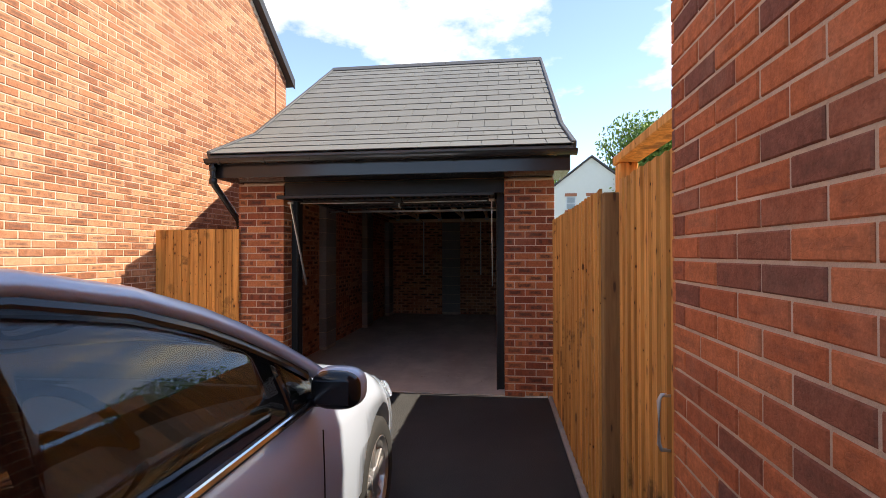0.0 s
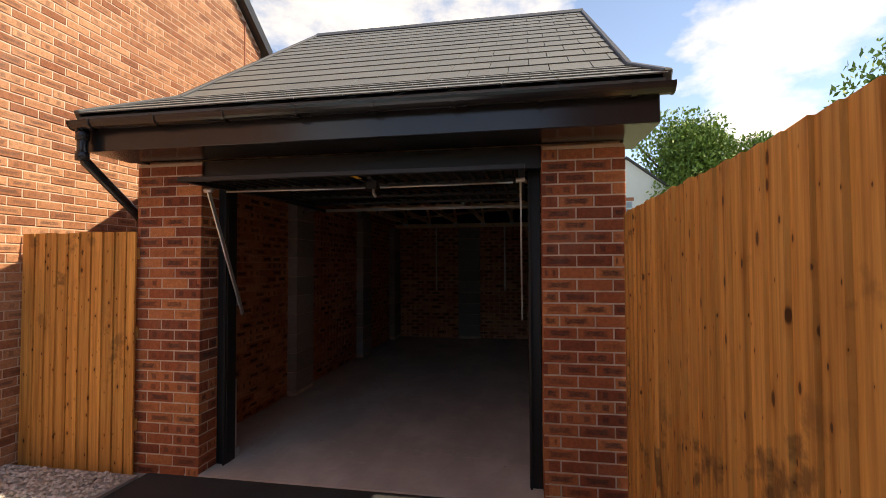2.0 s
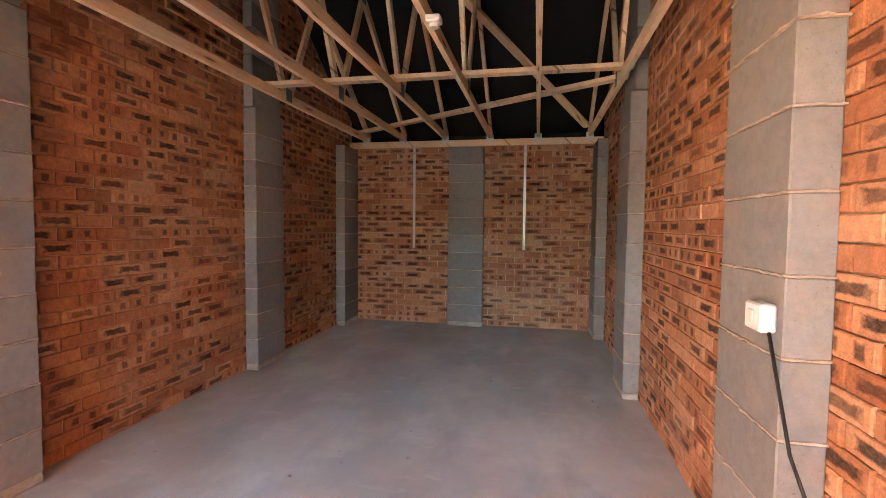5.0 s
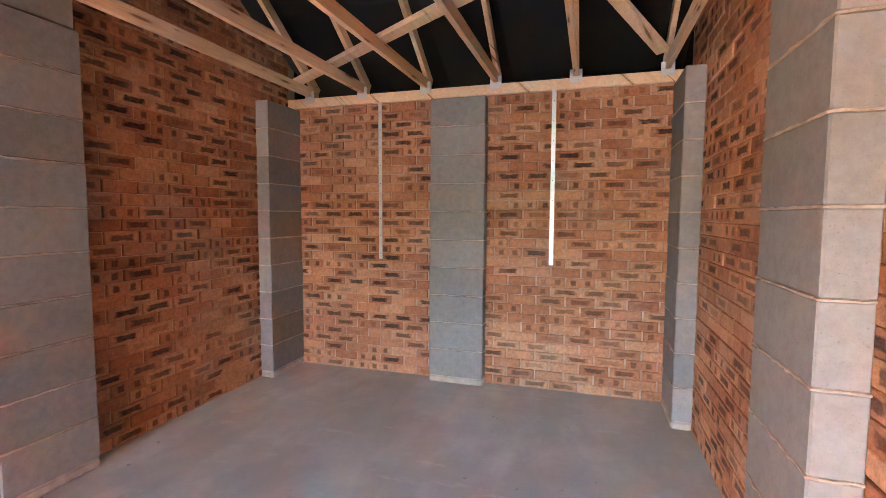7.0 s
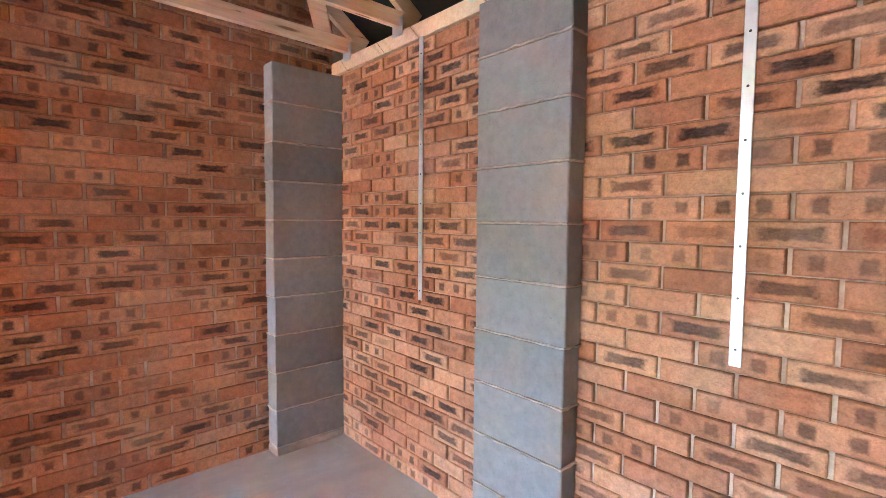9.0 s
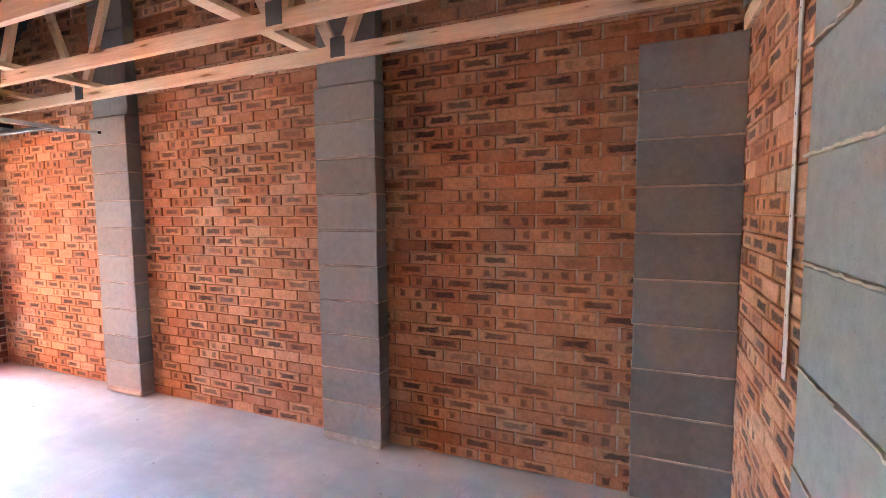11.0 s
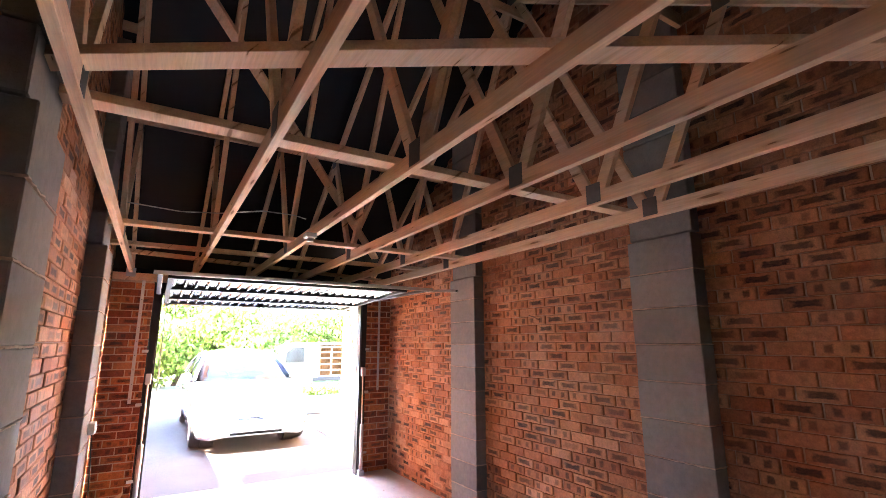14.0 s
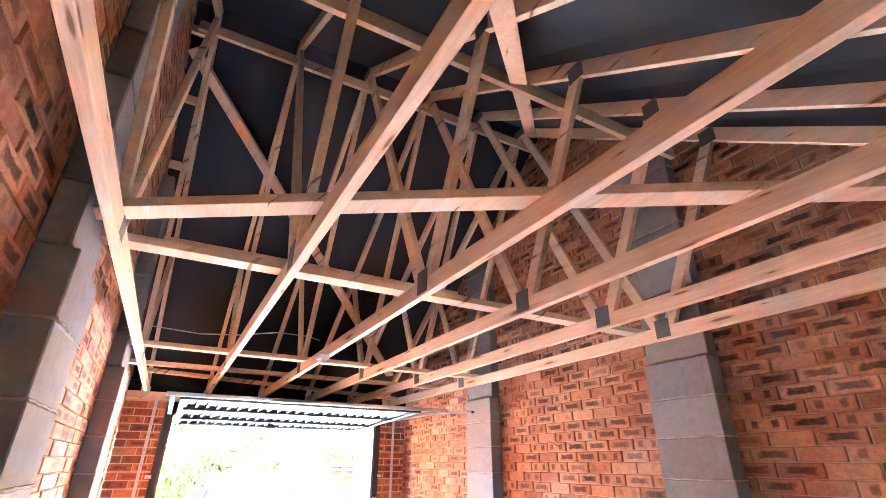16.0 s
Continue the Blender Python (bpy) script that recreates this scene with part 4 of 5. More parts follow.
def car_body():
    bm = bmesh.new()
    ys, y = [], 0.86
    while y > -3.86:
        ys.append(y)
        y -= 0.045
    ys.append(-3.86)
    rows = []
    for y in ys:
        w, zb, zs, zc = interp(BODY, y)
        arch = zb
        for ax in AXLES:
            d = abs(y - ax)
            if d < 0.365:
                arch = max(arch, 0.325 + math.sqrt(0.365 ** 2 - d * d))
        crease = min(zs - 0.02, max(zb + 0.62 * (zs - zb), arch + 0.03))
        half = [(0.0, zb + 0.02), (0.60 * w, zb + 0.02), (0.88 * w, arch), (0.965 * w, min(arch + 0.02, crease)), (0.995 * w, max(arch + 0.02, zb + 0.33 * (zs - zb)) if arch < crease - 0.05 else crease - 0.004),
                (1.0 * w, crease), (0.985 * w, crease + 0.55 * (zs - crease)), (0.945 * w, zs), (0.90 * w, zs + 0.35 * (zc - zs) + 0.008), (0.72 * w, zs + 0.75 * (zc - zs) + 0.012), (0.40 * w, zc + 0.006), (0.0, zc + 0.012)]
        ring = [(x, z) for x, z in half] + [(-x, z) for x, z in half[-2:0:-1]]
        rows.append([bm.verts.new((x, y, z)) for x, z in ring])
    n = len(rows[0])
    for a, b in zip(rows, rows[1:]):
        for i in range(n):
            bm.faces.new((a[i], a[(i + 1) % n], b[(i + 1) % n], b[i]))
    bm.faces.new(rows[0])
    bm.faces.new(rows[-1][::-1])
    bmesh.ops.recalc_face_normals(bm, faces=bm.faces)
    return bm


RAIL = [(-0.60, 1.0), (-0.75, 1.095), (-0.9, 1.185), (-1.05, 1.265), (-1.2, 1.335), (-1.4, 1.405), (-1.65, 1.455), (-2.0, 1.478), (-2.4, 1.462), (-2.75, 1.405), (-3.05, 1.29), (-3.3, 1.13), (-3.42, 1.04)]


def rail_z(y):
    for (a, za), (b, zb) in zip(RAIL, RAIL[1:]):
        if b <= y <= a:
            return za + (zb - za) * (a - y) / (a - b)
    return 1.0


side_x = lambda z: 0.865 - 0.33 * (z - 1.0) - 0.38 * (z - 1.0) ** 2


def sweep(points, w, h, up=0.5):
    """A bar of rectangular section through the points, its wide side facing outwards."""
    bm = bmesh.new()
    rows = []
    for i, p in enumerate(points):
        p = Vector(p)
        d = (Vector(points[min(i + 1, len(points) - 1)]) - Vector(points[max(i - 1, 0)])).normalized()
        out = Vector((math.copysign(1.0, p.x), 0, up)).normalized()
        out = (out - d * out.dot(d)).normalized()
        s = d.cross(out)
        rows.append([bm.verts.new(p + out * a + s * b) for a, b in ((-h, -w), (h * 0.6, -w), (h, -w * 0.5), (h, w * 0.5), (h * 0.6, w), (-h, w))])
    n = 6
    for a, b in zip(rows, rows[1:]):
        for i in range(n):
            bm.faces.new((a[i], a[(i + 1) % n], b[(i + 1) % n], b[i]))
    bm.faces.new(rows[0])
    bm.faces.new(rows[-1][::-1])
    bmesh.ops.recalc_face_normals(bm, faces=bm.faces)
    return bm


def glass_sheet(grid, thick=0.004):
    bm = bmesh.new()
    rows = [[bm.verts.new(p) for p in r] for r in grid]
    for a, b in zip(rows, rows[1:]):
        for i in range(len(a) - 1):
            bm.faces.new((a[i], a[i + 1], b[i + 1], b[i]))
    bmesh.ops.recalc_face_normals(bm, faces=bm.faces)
    bmesh.ops.solidify(bm, geom=bm.faces[:], thickness=thick)
    return bm


def wheel(parent, x, y, s):
    """s: 1 for the side whose outside looks to +x."""
    w = holder("wheel", "", "")
    w.parent = parent
    w.location = (x, y, 0.325)
    prof = [(0.215, -0.10), (0.29, -0.105), (0.318, -0.085), (0.325, -0.03), (0.325, 0.03), (0.318, 0.085), (0.29, 0.105), (0.225, 0.10)]
    bm = bmesh.new()
    rings = []
    for j in range(40):
        a = 2 * math.pi * j / 40
        rings.append([bm.verts.new((s * o, r * math.cos(a), r * math.sin(a))) for r, o in prof])
    for j in range(40):
        a, b = rings[j], rings[(j + 1) % 40]
        for i in range(len(prof) - 1):
            bm.faces.new((a[i], a[i + 1], b[i + 1], b[i]))
    bmesh.ops.recalc_face_normals(bm, faces=bm.faces)
    part("tyre", bm, RUBBER, w, smooth=True)
    bm = bmesh.new()
    prof = [(0.20, -0.09), (0.21, 0.04), (0.228, 0.095), (0.218, 0.10), (0.20, 0.085), (0.19, 0.03), (0.19, -0.09)]
    rings = []
    for j in range(40):
        a = 2 * math.pi * j / 40
        rings.append([bm.verts.new((s * o, r * math.cos(a), r * math.sin(a))) for r, o in prof])
    for j in range(40):
        a, b = rings[j], rings[(j + 1) % 40]
        for i in range(len(prof) - 1):
            bm.faces.new((a[i], a[i + 1], b[i + 1], b[i]))
    for j in range(10):
        a = 2 * math.pi * (j // 2) / 5 + (0.17 if j % 2 else -0.17)
        tmp = box_bm(0.045, 0.075, -0.016, 0.016, 0.04, 0.205, 0.006)
        tmp.transform(Matrix.Scale(s, 4, (1, 0, 0)) @ Matrix.Rotation(a, 4, "X"))
        me = bpy.data.meshes.new("spoke")
        tmp.to_mesh(me)
        bm.from_mesh(me)
        bpy.data.meshes.remove(me)
    tube_bm([(s * 0.03, 0, 0), (s * 0.085, 0, 0)], 0.062, 16, bm)
    bmesh.ops.recalc_face_normals(bm, faces=bm.faces)
    part("rim", bm, ALLOY, w, "silver five-spoke alloy rim")
    part("brake_disc", tube_bm([(-s * 0.02, 0, 0), (s * 0.01, 0, 0)], 0.15, 24), GALV, w)
    return w


def pebble(x, y, z, a, b, c, power=0.55):
    """A rounded box: a ball pushed out towards its box."""
    bm = bmesh.new()
    bmesh.ops.create_icosphere(bm, subdivisions=4, radius=1.0)
    for v in bm.verts:
        p = [math.copysign(abs(q) ** power, q) for q in v.co]
        v.co = Vector((x + a * p[0], y + b * p[1], z + c * p[2]))
    return bm


car = holder("car", "silver saloon car with tinted windows parked on the drive", "car", (1.24, -2.68, 0))
part("body", car_body(), SILVER, car, smooth=True)
roof_rows = []
for y in [-1.36 - 0.09 * i for i in range(20)]:
    zr = rail_z(y) + 0.012
    hw = side_x(rail_z(y)) - 0.03
    roof_rows.append([(hw * f, y, zr + 0.055 * (1 - f * f)) for f in (-1, -0.9, -0.7, -0.4, 0, 0.4, 0.7, 0.9, 1)])
part("roof", glass_sheet(roof_rows, 0.012), SILVER, car, smooth=True)
front_screen = []
for i in range(9):
    f = i / 8
    row = []
    for j in range(9):
        g = j / 4 - 1
        y = -0.60 - 0.76 * f + 0.20 * (1 - g * g) * (1 - 0.6 * f)
        z = 0.985 + 0.435 * f + 0.04 * (1 - g * g) * f + 0.14 * f * (1 - f)
        row.append((g * (side_x(1.0 + 0.41 * f) - 0.05), y, z))
    front_screen.append(row)
part("windscreen", glass_sheet(front_screen), CAR_GLASS, car, "tinted windscreen", True).visible_shadow = False
back_screen = []
for i in range(7):
    f = i / 6
    back_screen.append([(g * (side_x(1.05 + 0.25 * f) - 0.07), -3.5 + 0.45 * f - 0.06 * (1 - g * g), 1.045 + 0.25 * f + 0.02 * (1 - g * g)) for g in (-1, -0.6, -0.2, 0.2, 0.6, 1)])
part("rear_window", glass_sheet(back_screen), CAR_GLASS, car, "tinted rear window", True).visible_shadow = False
part("cowl", box_bm(-0.72, 0.72, -0.62, -0.40, 0.975, 1.0, 0.01), CAR_BLACK, car, "black cowl panel under the windscreen")
for s in (-1, 1):
    fine = []
    for (a, za), (b, zb) in zip(RAIL, RAIL[1:]):
        fine += [(a + (b - a) * k / 3, za + (zb - za) * k / 3) for k in range(3)]
    fine.append(RAIL[-1])
    part("roof_rail", sweep([(s * (side_x(z) - 0.012), y, z + 0.012) for y, z in fine], 0.032, 0.020, 1.5), SILVER, car, smooth=True)
    part("window_trim", sweep([(s * (side_x(z) - 0.002), y - 0.02, z - 0.022) for y, z in fine if -3.35 < y < -0.7], 0.022, 0.012), CAR_BLACK, car, "black window surround")
    part("belt_trim", sweep([(s * 0.882, -0.80 - 0.24 * i, 0.992 + 0.001 * i) for i in range(11)], 0.011, 0.008), CHROME, car, "chrome strip along the window line")
    for y0, y1, nm in ((-0.98, -1.83, "front_side_window"), (-1.93, -2.72, "rear_side_window"), (-2.76, -3.2, "quarter_window"), (-0.74, -0.95, "corner_window")):
        grid = []
        for i in range(9):
            y = y0 + (y1 - y0) * i / 8
            zt = rail_z(y) - 0.004
            grid.append([(s * (side_x(z) - 0.008), y, z) for z in (1.0 + (zt - 1.0) * j / 4 for j in range(5))])
        part(nm, glass_sheet(grid), CAR_GLASS, car, "tinted side window", True).visible_shadow = False
    part("door_pillar", sweep([(s * (side_x(z) - 0.002), -1.88 - 0.12 * (z - 1.0), z) for z in (1.0, 1.1, 1.2, 1.3, 1.385)], 0.035, 0.008), CAR_BLACK, car, "gloss black door pillar")
    part("window_divider", sweep([(s * (side_x(z) - 0.002), -0.965 - 0.1 * (z - 1.0), z) for z in (1.0, 1.06, 1.12)], 0.018, 0.008), CAR_BLACK, car, "black window divider")
    for y in (-0.83, -1.88, -2.62):
        part("door_gap", sweep([(s * (0.927 - 0.03 * max(0, z - 0.7)), y - 0.02 * (z - 0.6), z) for z in (0.32, 0.45, 0.6, 0.75, 0.9)], 0.0018, 0.002), CAR_BLACK, car, "dark shut line of a door")
    for y in (-1.72, -2.52):
        part("door_handle", sweep([(s * 0.93, y, 0.83), (s * 0.95, y + 0.03, 0.835), (s * 0.95, y + 0.16, 0.84), (s * 0.93, y + 0.19, 0.84)], 0.014, 0.01), SILVER, car)
    m = part("wing_mirror", pebble(s * 0.965, -0.82, 1.04, 0.090, 0.048, 0.068, 0.7), CAR_BLACK, car, "black door mirror with silver cap", True)
    part("mirror_cap", pebble(s * 0.968, -0.79, 1.042, 0.095, 0.058, 0.073, 0.72), SILVER, m, "silver mirror cap", True)
    part("mirror_glass", box_bm(s * 0.965 - 0.062, s * 0.965 + 0.062, -0.872, -0.867, 1.0, 1.082, 0.002), CAR_BLACK, m, "mirror glass")
    part("mirror_arm", box_bm(s * 0.885 - 0.04, s * 0.885 + 0.04, -0.82, -0.76, 0.97, 1.015, 0.012), CAR_BLACK, m)
    hl = part("headlight", sweep([(s * 0.55, 0.80, 0.58), (s * 0.66, 0.74, 0.607), (s * 0.755, 0.63, 0.637), (s * 0.82, 0.47, 0.675), (s * 0.86, 0.33, 0.71)], 0.05, 0.022), LAMP_GLASS, car, "long clear headlight", True)
    part("reflector", sweep([(s * 0.60, 0.73, 0.587), (s * 0.735, 0.62, 0.627), (s * 0.81, 0.45, 0.67)], 0.03, 0.015), CHROME, hl)
    part("fog_lamp", sweep([(s * 0.60, 0.805, 0.33), (s * 0.70, 0.775, 0.34), (s * 0.78, 0.72, 0.36)], 0.010, 0.010), CAR_BLACK, car, "black fog lamp recess")
    part("tail_light", sweep([(s * 0.86, -3.5, 0.86), (s * 0.80, -3.72, 0.85), (s * 0.62, -3.85, 0.83)], 0.05, 0.02), plain("tail_red", (0.35, 0.01, 0.01), 0.15), car, "red tail light")
    part("wheel_well", tube_bm([(s * 0.55, 0, 0.325), (s * 0.74, 0, 0.325)], 0.36, 24), CAR_DARK, car)
    part("wheel_well", tube_bm([(s * 0.55, -2.8, 0.325), (s * 0.74, -2.8, 0.325)], 0.36, 24), CAR_DARK, car)
    for y in AXLES:
        wheel(car, s * 0.80, y, s)
    part("front_seat", pebble(s * 0.36, -1.93, 0.78, 0.25, 0.08, 0.32), CAR_DARK, car, "dark seat back", True)
    part("headrest", pebble(s * 0.36, -1.97, 1.17, 0.13, 0.05, 0.085), CAR_DARK, car, "dark headrest", True)
for i in range(5):
    z = 0.44 + i * 0.025
    part("grille_bar", sweep([(-0.36 + 0.72 * k / 8, 0.882 - 0.012 * (k / 4 - 1) ** 2, z + 0.012 * abs(k / 4 - 1)) for k in range(9)], 0.007, 0.008), CHROME, car, "chrome grille bar")
part("grille", box_bm(-0.33, 0.33, 0.80, 0.866, 0.44, 0.54, 0.02), CAR_BLACK, car, "black grille opening")
part("number_plate", box_bm(-0.27, 0.27, 0.868, 0.888, 0.315, 0.425, 0.006), plain("plate_white", (0.75, 0.75, 0.73), 0.4), car, "plain white number plate")
part("lower_intake", box_bm(-0.40, 0.40, 0.79, 0.835, 0.25, 0.30, 0.02), CAR_BLACK, car, "black lower air intake")
part("dashboard", box_bm(-0.74, 0.74, -1.05, -0.62, 0.80, 0.99, 0.05), CAR_DARK, car, "dark dashboard", True)
part("cabin_tub", box_bm(-0.84, 0.84, -3.3, -0.7, 0.9, 0.992), CAR_DARK, car)
part("rear_seat", box_bm(-0.65, 0.65, -2.95, -2.78, 0.9, 1.12, 0.06), CAR_DARK, car, "dark rear seat", True)
bm = bmesh.new()
tube_bm([(0.37 + 0.185 * math.cos(a), -1.27 - 0.07 * math.sin(a), 1.0 + 0.165 * math.sin(a)) for a in (2 * math.pi * j / 24 for j in range(25))], 0.015, 8, bm)
tube_bm([(0.2, -1.25, 1.0), (0.54, -1.25, 1.0)], 0.02, 6, bm)
part("steering_wheel", bm, CAR_DARK, car, "dark steering wheel", True)
for x0 in (-0.5, 0.1):
    part("wiper", tube_bm([(x0 + 0.55, -0.50, 1.005), (x0 + 0.3, -0.56, 1.03), (x0, -0.53, 1.035)], 0.009, 6), CAR_BLACK, car, "black wiper")

# ---- small things in the garage ----
CARD = plain("cardboard", (0.42, 0.27, 0.15), 0.85, 0, 0.2, 25, 0.15)
box = holder("cardboard_box", "open brown cardboard box on the garage floor in the corner", "box", (3.088, 0.74, 0))
for x0, x1, y0, y1 in ((-0.13, -0.125, -0.17, 0.17), (0.125, 0.13, -0.17, 0.17), (-0.124, 0.124, -0.17, -0.165), (-0.124, 0.124, 0.165, 0.17)):
    part("side", box_bm(x0, x1, y0, y1, 0.0, 0.19), CARD, box)
part("bottom", box_bm(-0.124, 0.124, -0.164, 0.164, 0.0, 0.005), CARD, box)
part("flap", beam_bm((-0.128, 0.0, 0.19), (-0.2, 0.0, 0.24), 0.33, 0.004), CARD, box)
WHITE_PL = plain("conduit_white", (0.72, 0.70, 0.66), 0.45)
conduit = holder("switch_box", "small white surface switch box on the block pier", "switch box", (PIER_R - 0.016, 2.10, 0))
part("case", box_bm(-0.03, 0.014, -0.05, 0.05, 1.02, 1.10, 0.006), WHITE_PL, conduit)
part("rocker", box_bm(-0.036, -0.0305, -0.014, 0.014, 1.04, 1.08, 0.002), WHITE_PL, conduit)
thing("loose_cable", tube_bm([(PIER_R - 0.02, 2.06, 1.03), (PIER_R - 0.03, 1.9, 0.75), (PIER_R - 0.02, 1.6, 0.45), (PIER_R - 0.01, 1.2, 0.28), (PIER_R - 0.02, 0.95, 0.22), (PIER_R - 0.03, 0.75, 0.2)], 0.005, 6), CAR_DARK, "thin black cable hanging from the switch box to the carton", "cable", smooth=True)
rnd = random.Random(5)
bm = bmesh.new()
for i in range(70):
    r = rnd.uniform(0.003, 0.011)
    made = bmesh.ops.create_icosphere(bm, subdivisions=1, radius=r)["verts"]
    at = Vector((rnd.uniform(0.1, 3.0), rnd.uniform(0.4, 6.5), r * 0.4))
    for v in made:
        v.co = Vector((v.co.x * rnd.uniform(0.7, 1.6), v.co.y, v.co.z * 0.6)) + at
tagged(finish("floor_crumbs", bm, MORTAR_BASE), "crumbs of mortar and brick on the concrete floor", "rubble", kind="stuff")

# ---- gravel and edging ----
def stone_mesh(seed):
    r = random.Random(seed)
    return [(dx * r.uniform(0.7, 1.2), dy * r.uniform(0.7, 1.2), dz * r.uniform(0.5, 0.9)) for dx, dy, dz in ((1, 0, 0), (-1, 0, 0), (0, 1, 0), (0, -1, 0), (0, 0, 1), (0, 0, -1))]


STONE = Mat("pale_gravel")
STONE = STONE.done(STONE.ramp(STONE.piece(), (0.0, (0.42, 0.38, 0.32)), (0.5, (0.60, 0.55, 0.48)), (1.0, (0.74, 0.70, 0.64))), 0.9)
faces8 = [(0, 2, 4), (2, 1, 4), (1, 3, 4), (3, 0, 4), (2, 0, 5), (1, 2, 5), (3, 1, 5), (0, 3, 5)]
verts, faces = [], []
rnd = random.Random(8)
kinds = [stone_mesh(i) for i in range(12)]
for i in range(5200):
    x, y = rnd.uniform(-1.26, -0.13), rnd.uniform(-3.2, -0.13)
    if x > -0.24 and y > -0.01:
        continue
    r, a = rnd.uniform(0.010, 0.022), rnd.uniform(0, 6.28)
    ca, sa, n0 = math.cos(a), math.sin(a), len(verts)
    z = rnd.uniform(0.005, 0.03)
    verts += [(x + r * (p * ca - q * sa), y + r * (p * sa + q * ca), z + r * s) for p, q, s in rnd.choice(kinds)]
    faces += [tuple(j + n0 for j in f) for f in faces8]
gravel = new("gravel", mesh_from("gravel", verts, faces))
gravel.data.materials.append(STONE)
tagged(gravel, "pale buff gravel strip between house and drive", "gravel", kind="stuff")
structure("gravel_bed", box_bm(-1.27, -0.101, -3.3, -0.1, -0.2, 0.012), PAVING, "packed pale bed under the gravel", "ground")
for i in range(6):
    thing("edging_stone", box_bm(3.285, 3.325, -5.5 + i * 0.915, -5.5 + i * 0.915 + 0.90, -0.15, 0.012, 0.006), PAVING, "narrow concrete edging kerb beside the drive", "kerb", "drive edging kerbs")

# ---- trees and hedge ----
LEAF = Mat("leaf")
LEAF = LEAF.done(LEAF.ramp(LEAF.piece(), (0.0, (0.075, 0.135, 0.025)), (0.6, (0.155, 0.245, 0.048)), (1.0, (0.235, 0.33, 0.075))), 0.55, Specular_IOR_Level=0.3)
BARK = plain("bark", (0.12, 0.09, 0.065), 0.9, 0, 0.5, 15, 0.5)


def leaves(center, radii, count, size, seed, lumps=9):
    """Many small leaf clumps around a number of lumps, with gaps between them."""
    r = random.Random(seed)
    verts, faces = [], []
    balls = []
    for i in range(lumps):
        d = Vector((r.gauss(0, 1), r.gauss(0, 1), r.gauss(0, 0.8)))
        d = d.normalized() * r.uniform(0.35, 0.8)
        balls.append((Vector((d.x * radii[0], d.y * radii[1], d.z * radii[2])), r.uniform(0.32, 0.55)))
    for i in range(count):
        c, k = balls[i % lumps]
        d = Vector((r.gauss(0, 1), r.gauss(0, 1), r.gauss(0, 1))).normalized() * (r.random() ** 0.4)
        p = Vector(center) + c + Vector((d.x * radii[0], d.y * radii[1], d.z * radii[2])) * k
        q = Euler((r.uniform(0, 6.3), r.uniform(0, 6.3), r.uniform(0, 6.3))).to_matrix()
        s = size * r.uniform(0.5, 1.3)
        n0 = len(verts)
        verts += [tuple(p + q @ Vector(v)) for v in ((-s, 0, 0), (-s * 0.2, -s * 0.45, 0.1 * s), (s, 0, 0), (-s * 0.1, s * 0.5, 0.12 * s))]
        faces.append((n0, n0 + 1, n0 + 2, n0 + 3))
    me = mesh_from("crown", verts, faces)
    me.materials.append(LEAF)
    return me


def tree(x, y, height, radii, count, size, seed, label):
    t = holder("tree", label, "tree", (x, y, -0.06))
    r = random.Random(seed)
    bm = bmesh.new()
    base = height - radii[2] * 1.6
    rows = []
    for i in range(7):
        z = i / 6 * (height - radii[2] * 0.7)
        rad = 0.26 * (1 - 0.8 * i / 6) * (height / 9)
        off = (0.15 * math.sin(i * 1.3 + seed), 0.12 * math.cos(i + seed))
        rows.append([bm.verts.new((off[0] + rad * math.cos(a), off[1] + rad * math.sin(a), z)) for a in (2 * math.pi * j / 9 for j in range(9))])
    for a, b in zip(rows, rows[1:]):
        for j in range(9):
            bm.faces.new((a[j], a[(j + 1) % 9], b[(j + 1) % 9], b[j]))
    for i in range(7):
        a = r.uniform(0, 6.28)
        z0 = base * r.uniform(0.7, 1.1)
        tube_bm([(0, 0, z0), (math.cos(a) * radii[0] * 0.35, math.sin(a) * radii[1] * 0.35, z0 + radii[2] * 0.5), (math.cos(a) * radii[0] * 0.7, math.sin(a) * radii[1] * 0.7, z0 + radii[2] * r.uniform(0.7, 1.2))], 0.06, 6, bm)
    part("trunk", bm, BARK, t)
    c = new("crown", leaves((0, 0, height - radii[2]), radii, count, size, seed, 14))
    c.parent = t
    return t


tree(13.2, 27, 10.9, (5.4, 3.4, 3.9), 34000, 0.13, 3, "full green broadleaf tree behind the white house")
tree(8.2, 36, 9.6, (4.2, 3.0, 3.6), 10000, 0.14, 9, "green broadleaf tree behind the white house")
tree(17.0, 13.5, 10.6, (5.2, 4.6, 4.8), 32000, 0.12, 4, "tall green broadleaf tree beyond the side gate")
for i, (x, y, h) in enumerate(((4.5, -15.5, 3.9), (1.8, -16.5, 4.4), (-0.6, -15.6, 4.0), (-3.2, -16.4, 4.6), (-6.0, -15.8, 4.1), (-9.2, -16.6, 4.5), (7.5, -16.4, 4.3))):
    tree(x, y, h, (2.5, 1.7, h * 0.56), 15000, 0.11, 20 + i, "dense green broadleaf tree across the street")
verge = new("verge_plants", leaves((-2.4, -9.9, 0.12), (1.5, 0.5, 0.22), 1500, 0.07, 77, 16))
tagged(verge, "low green plants on the verge by the street", "plants", kind="stuff")

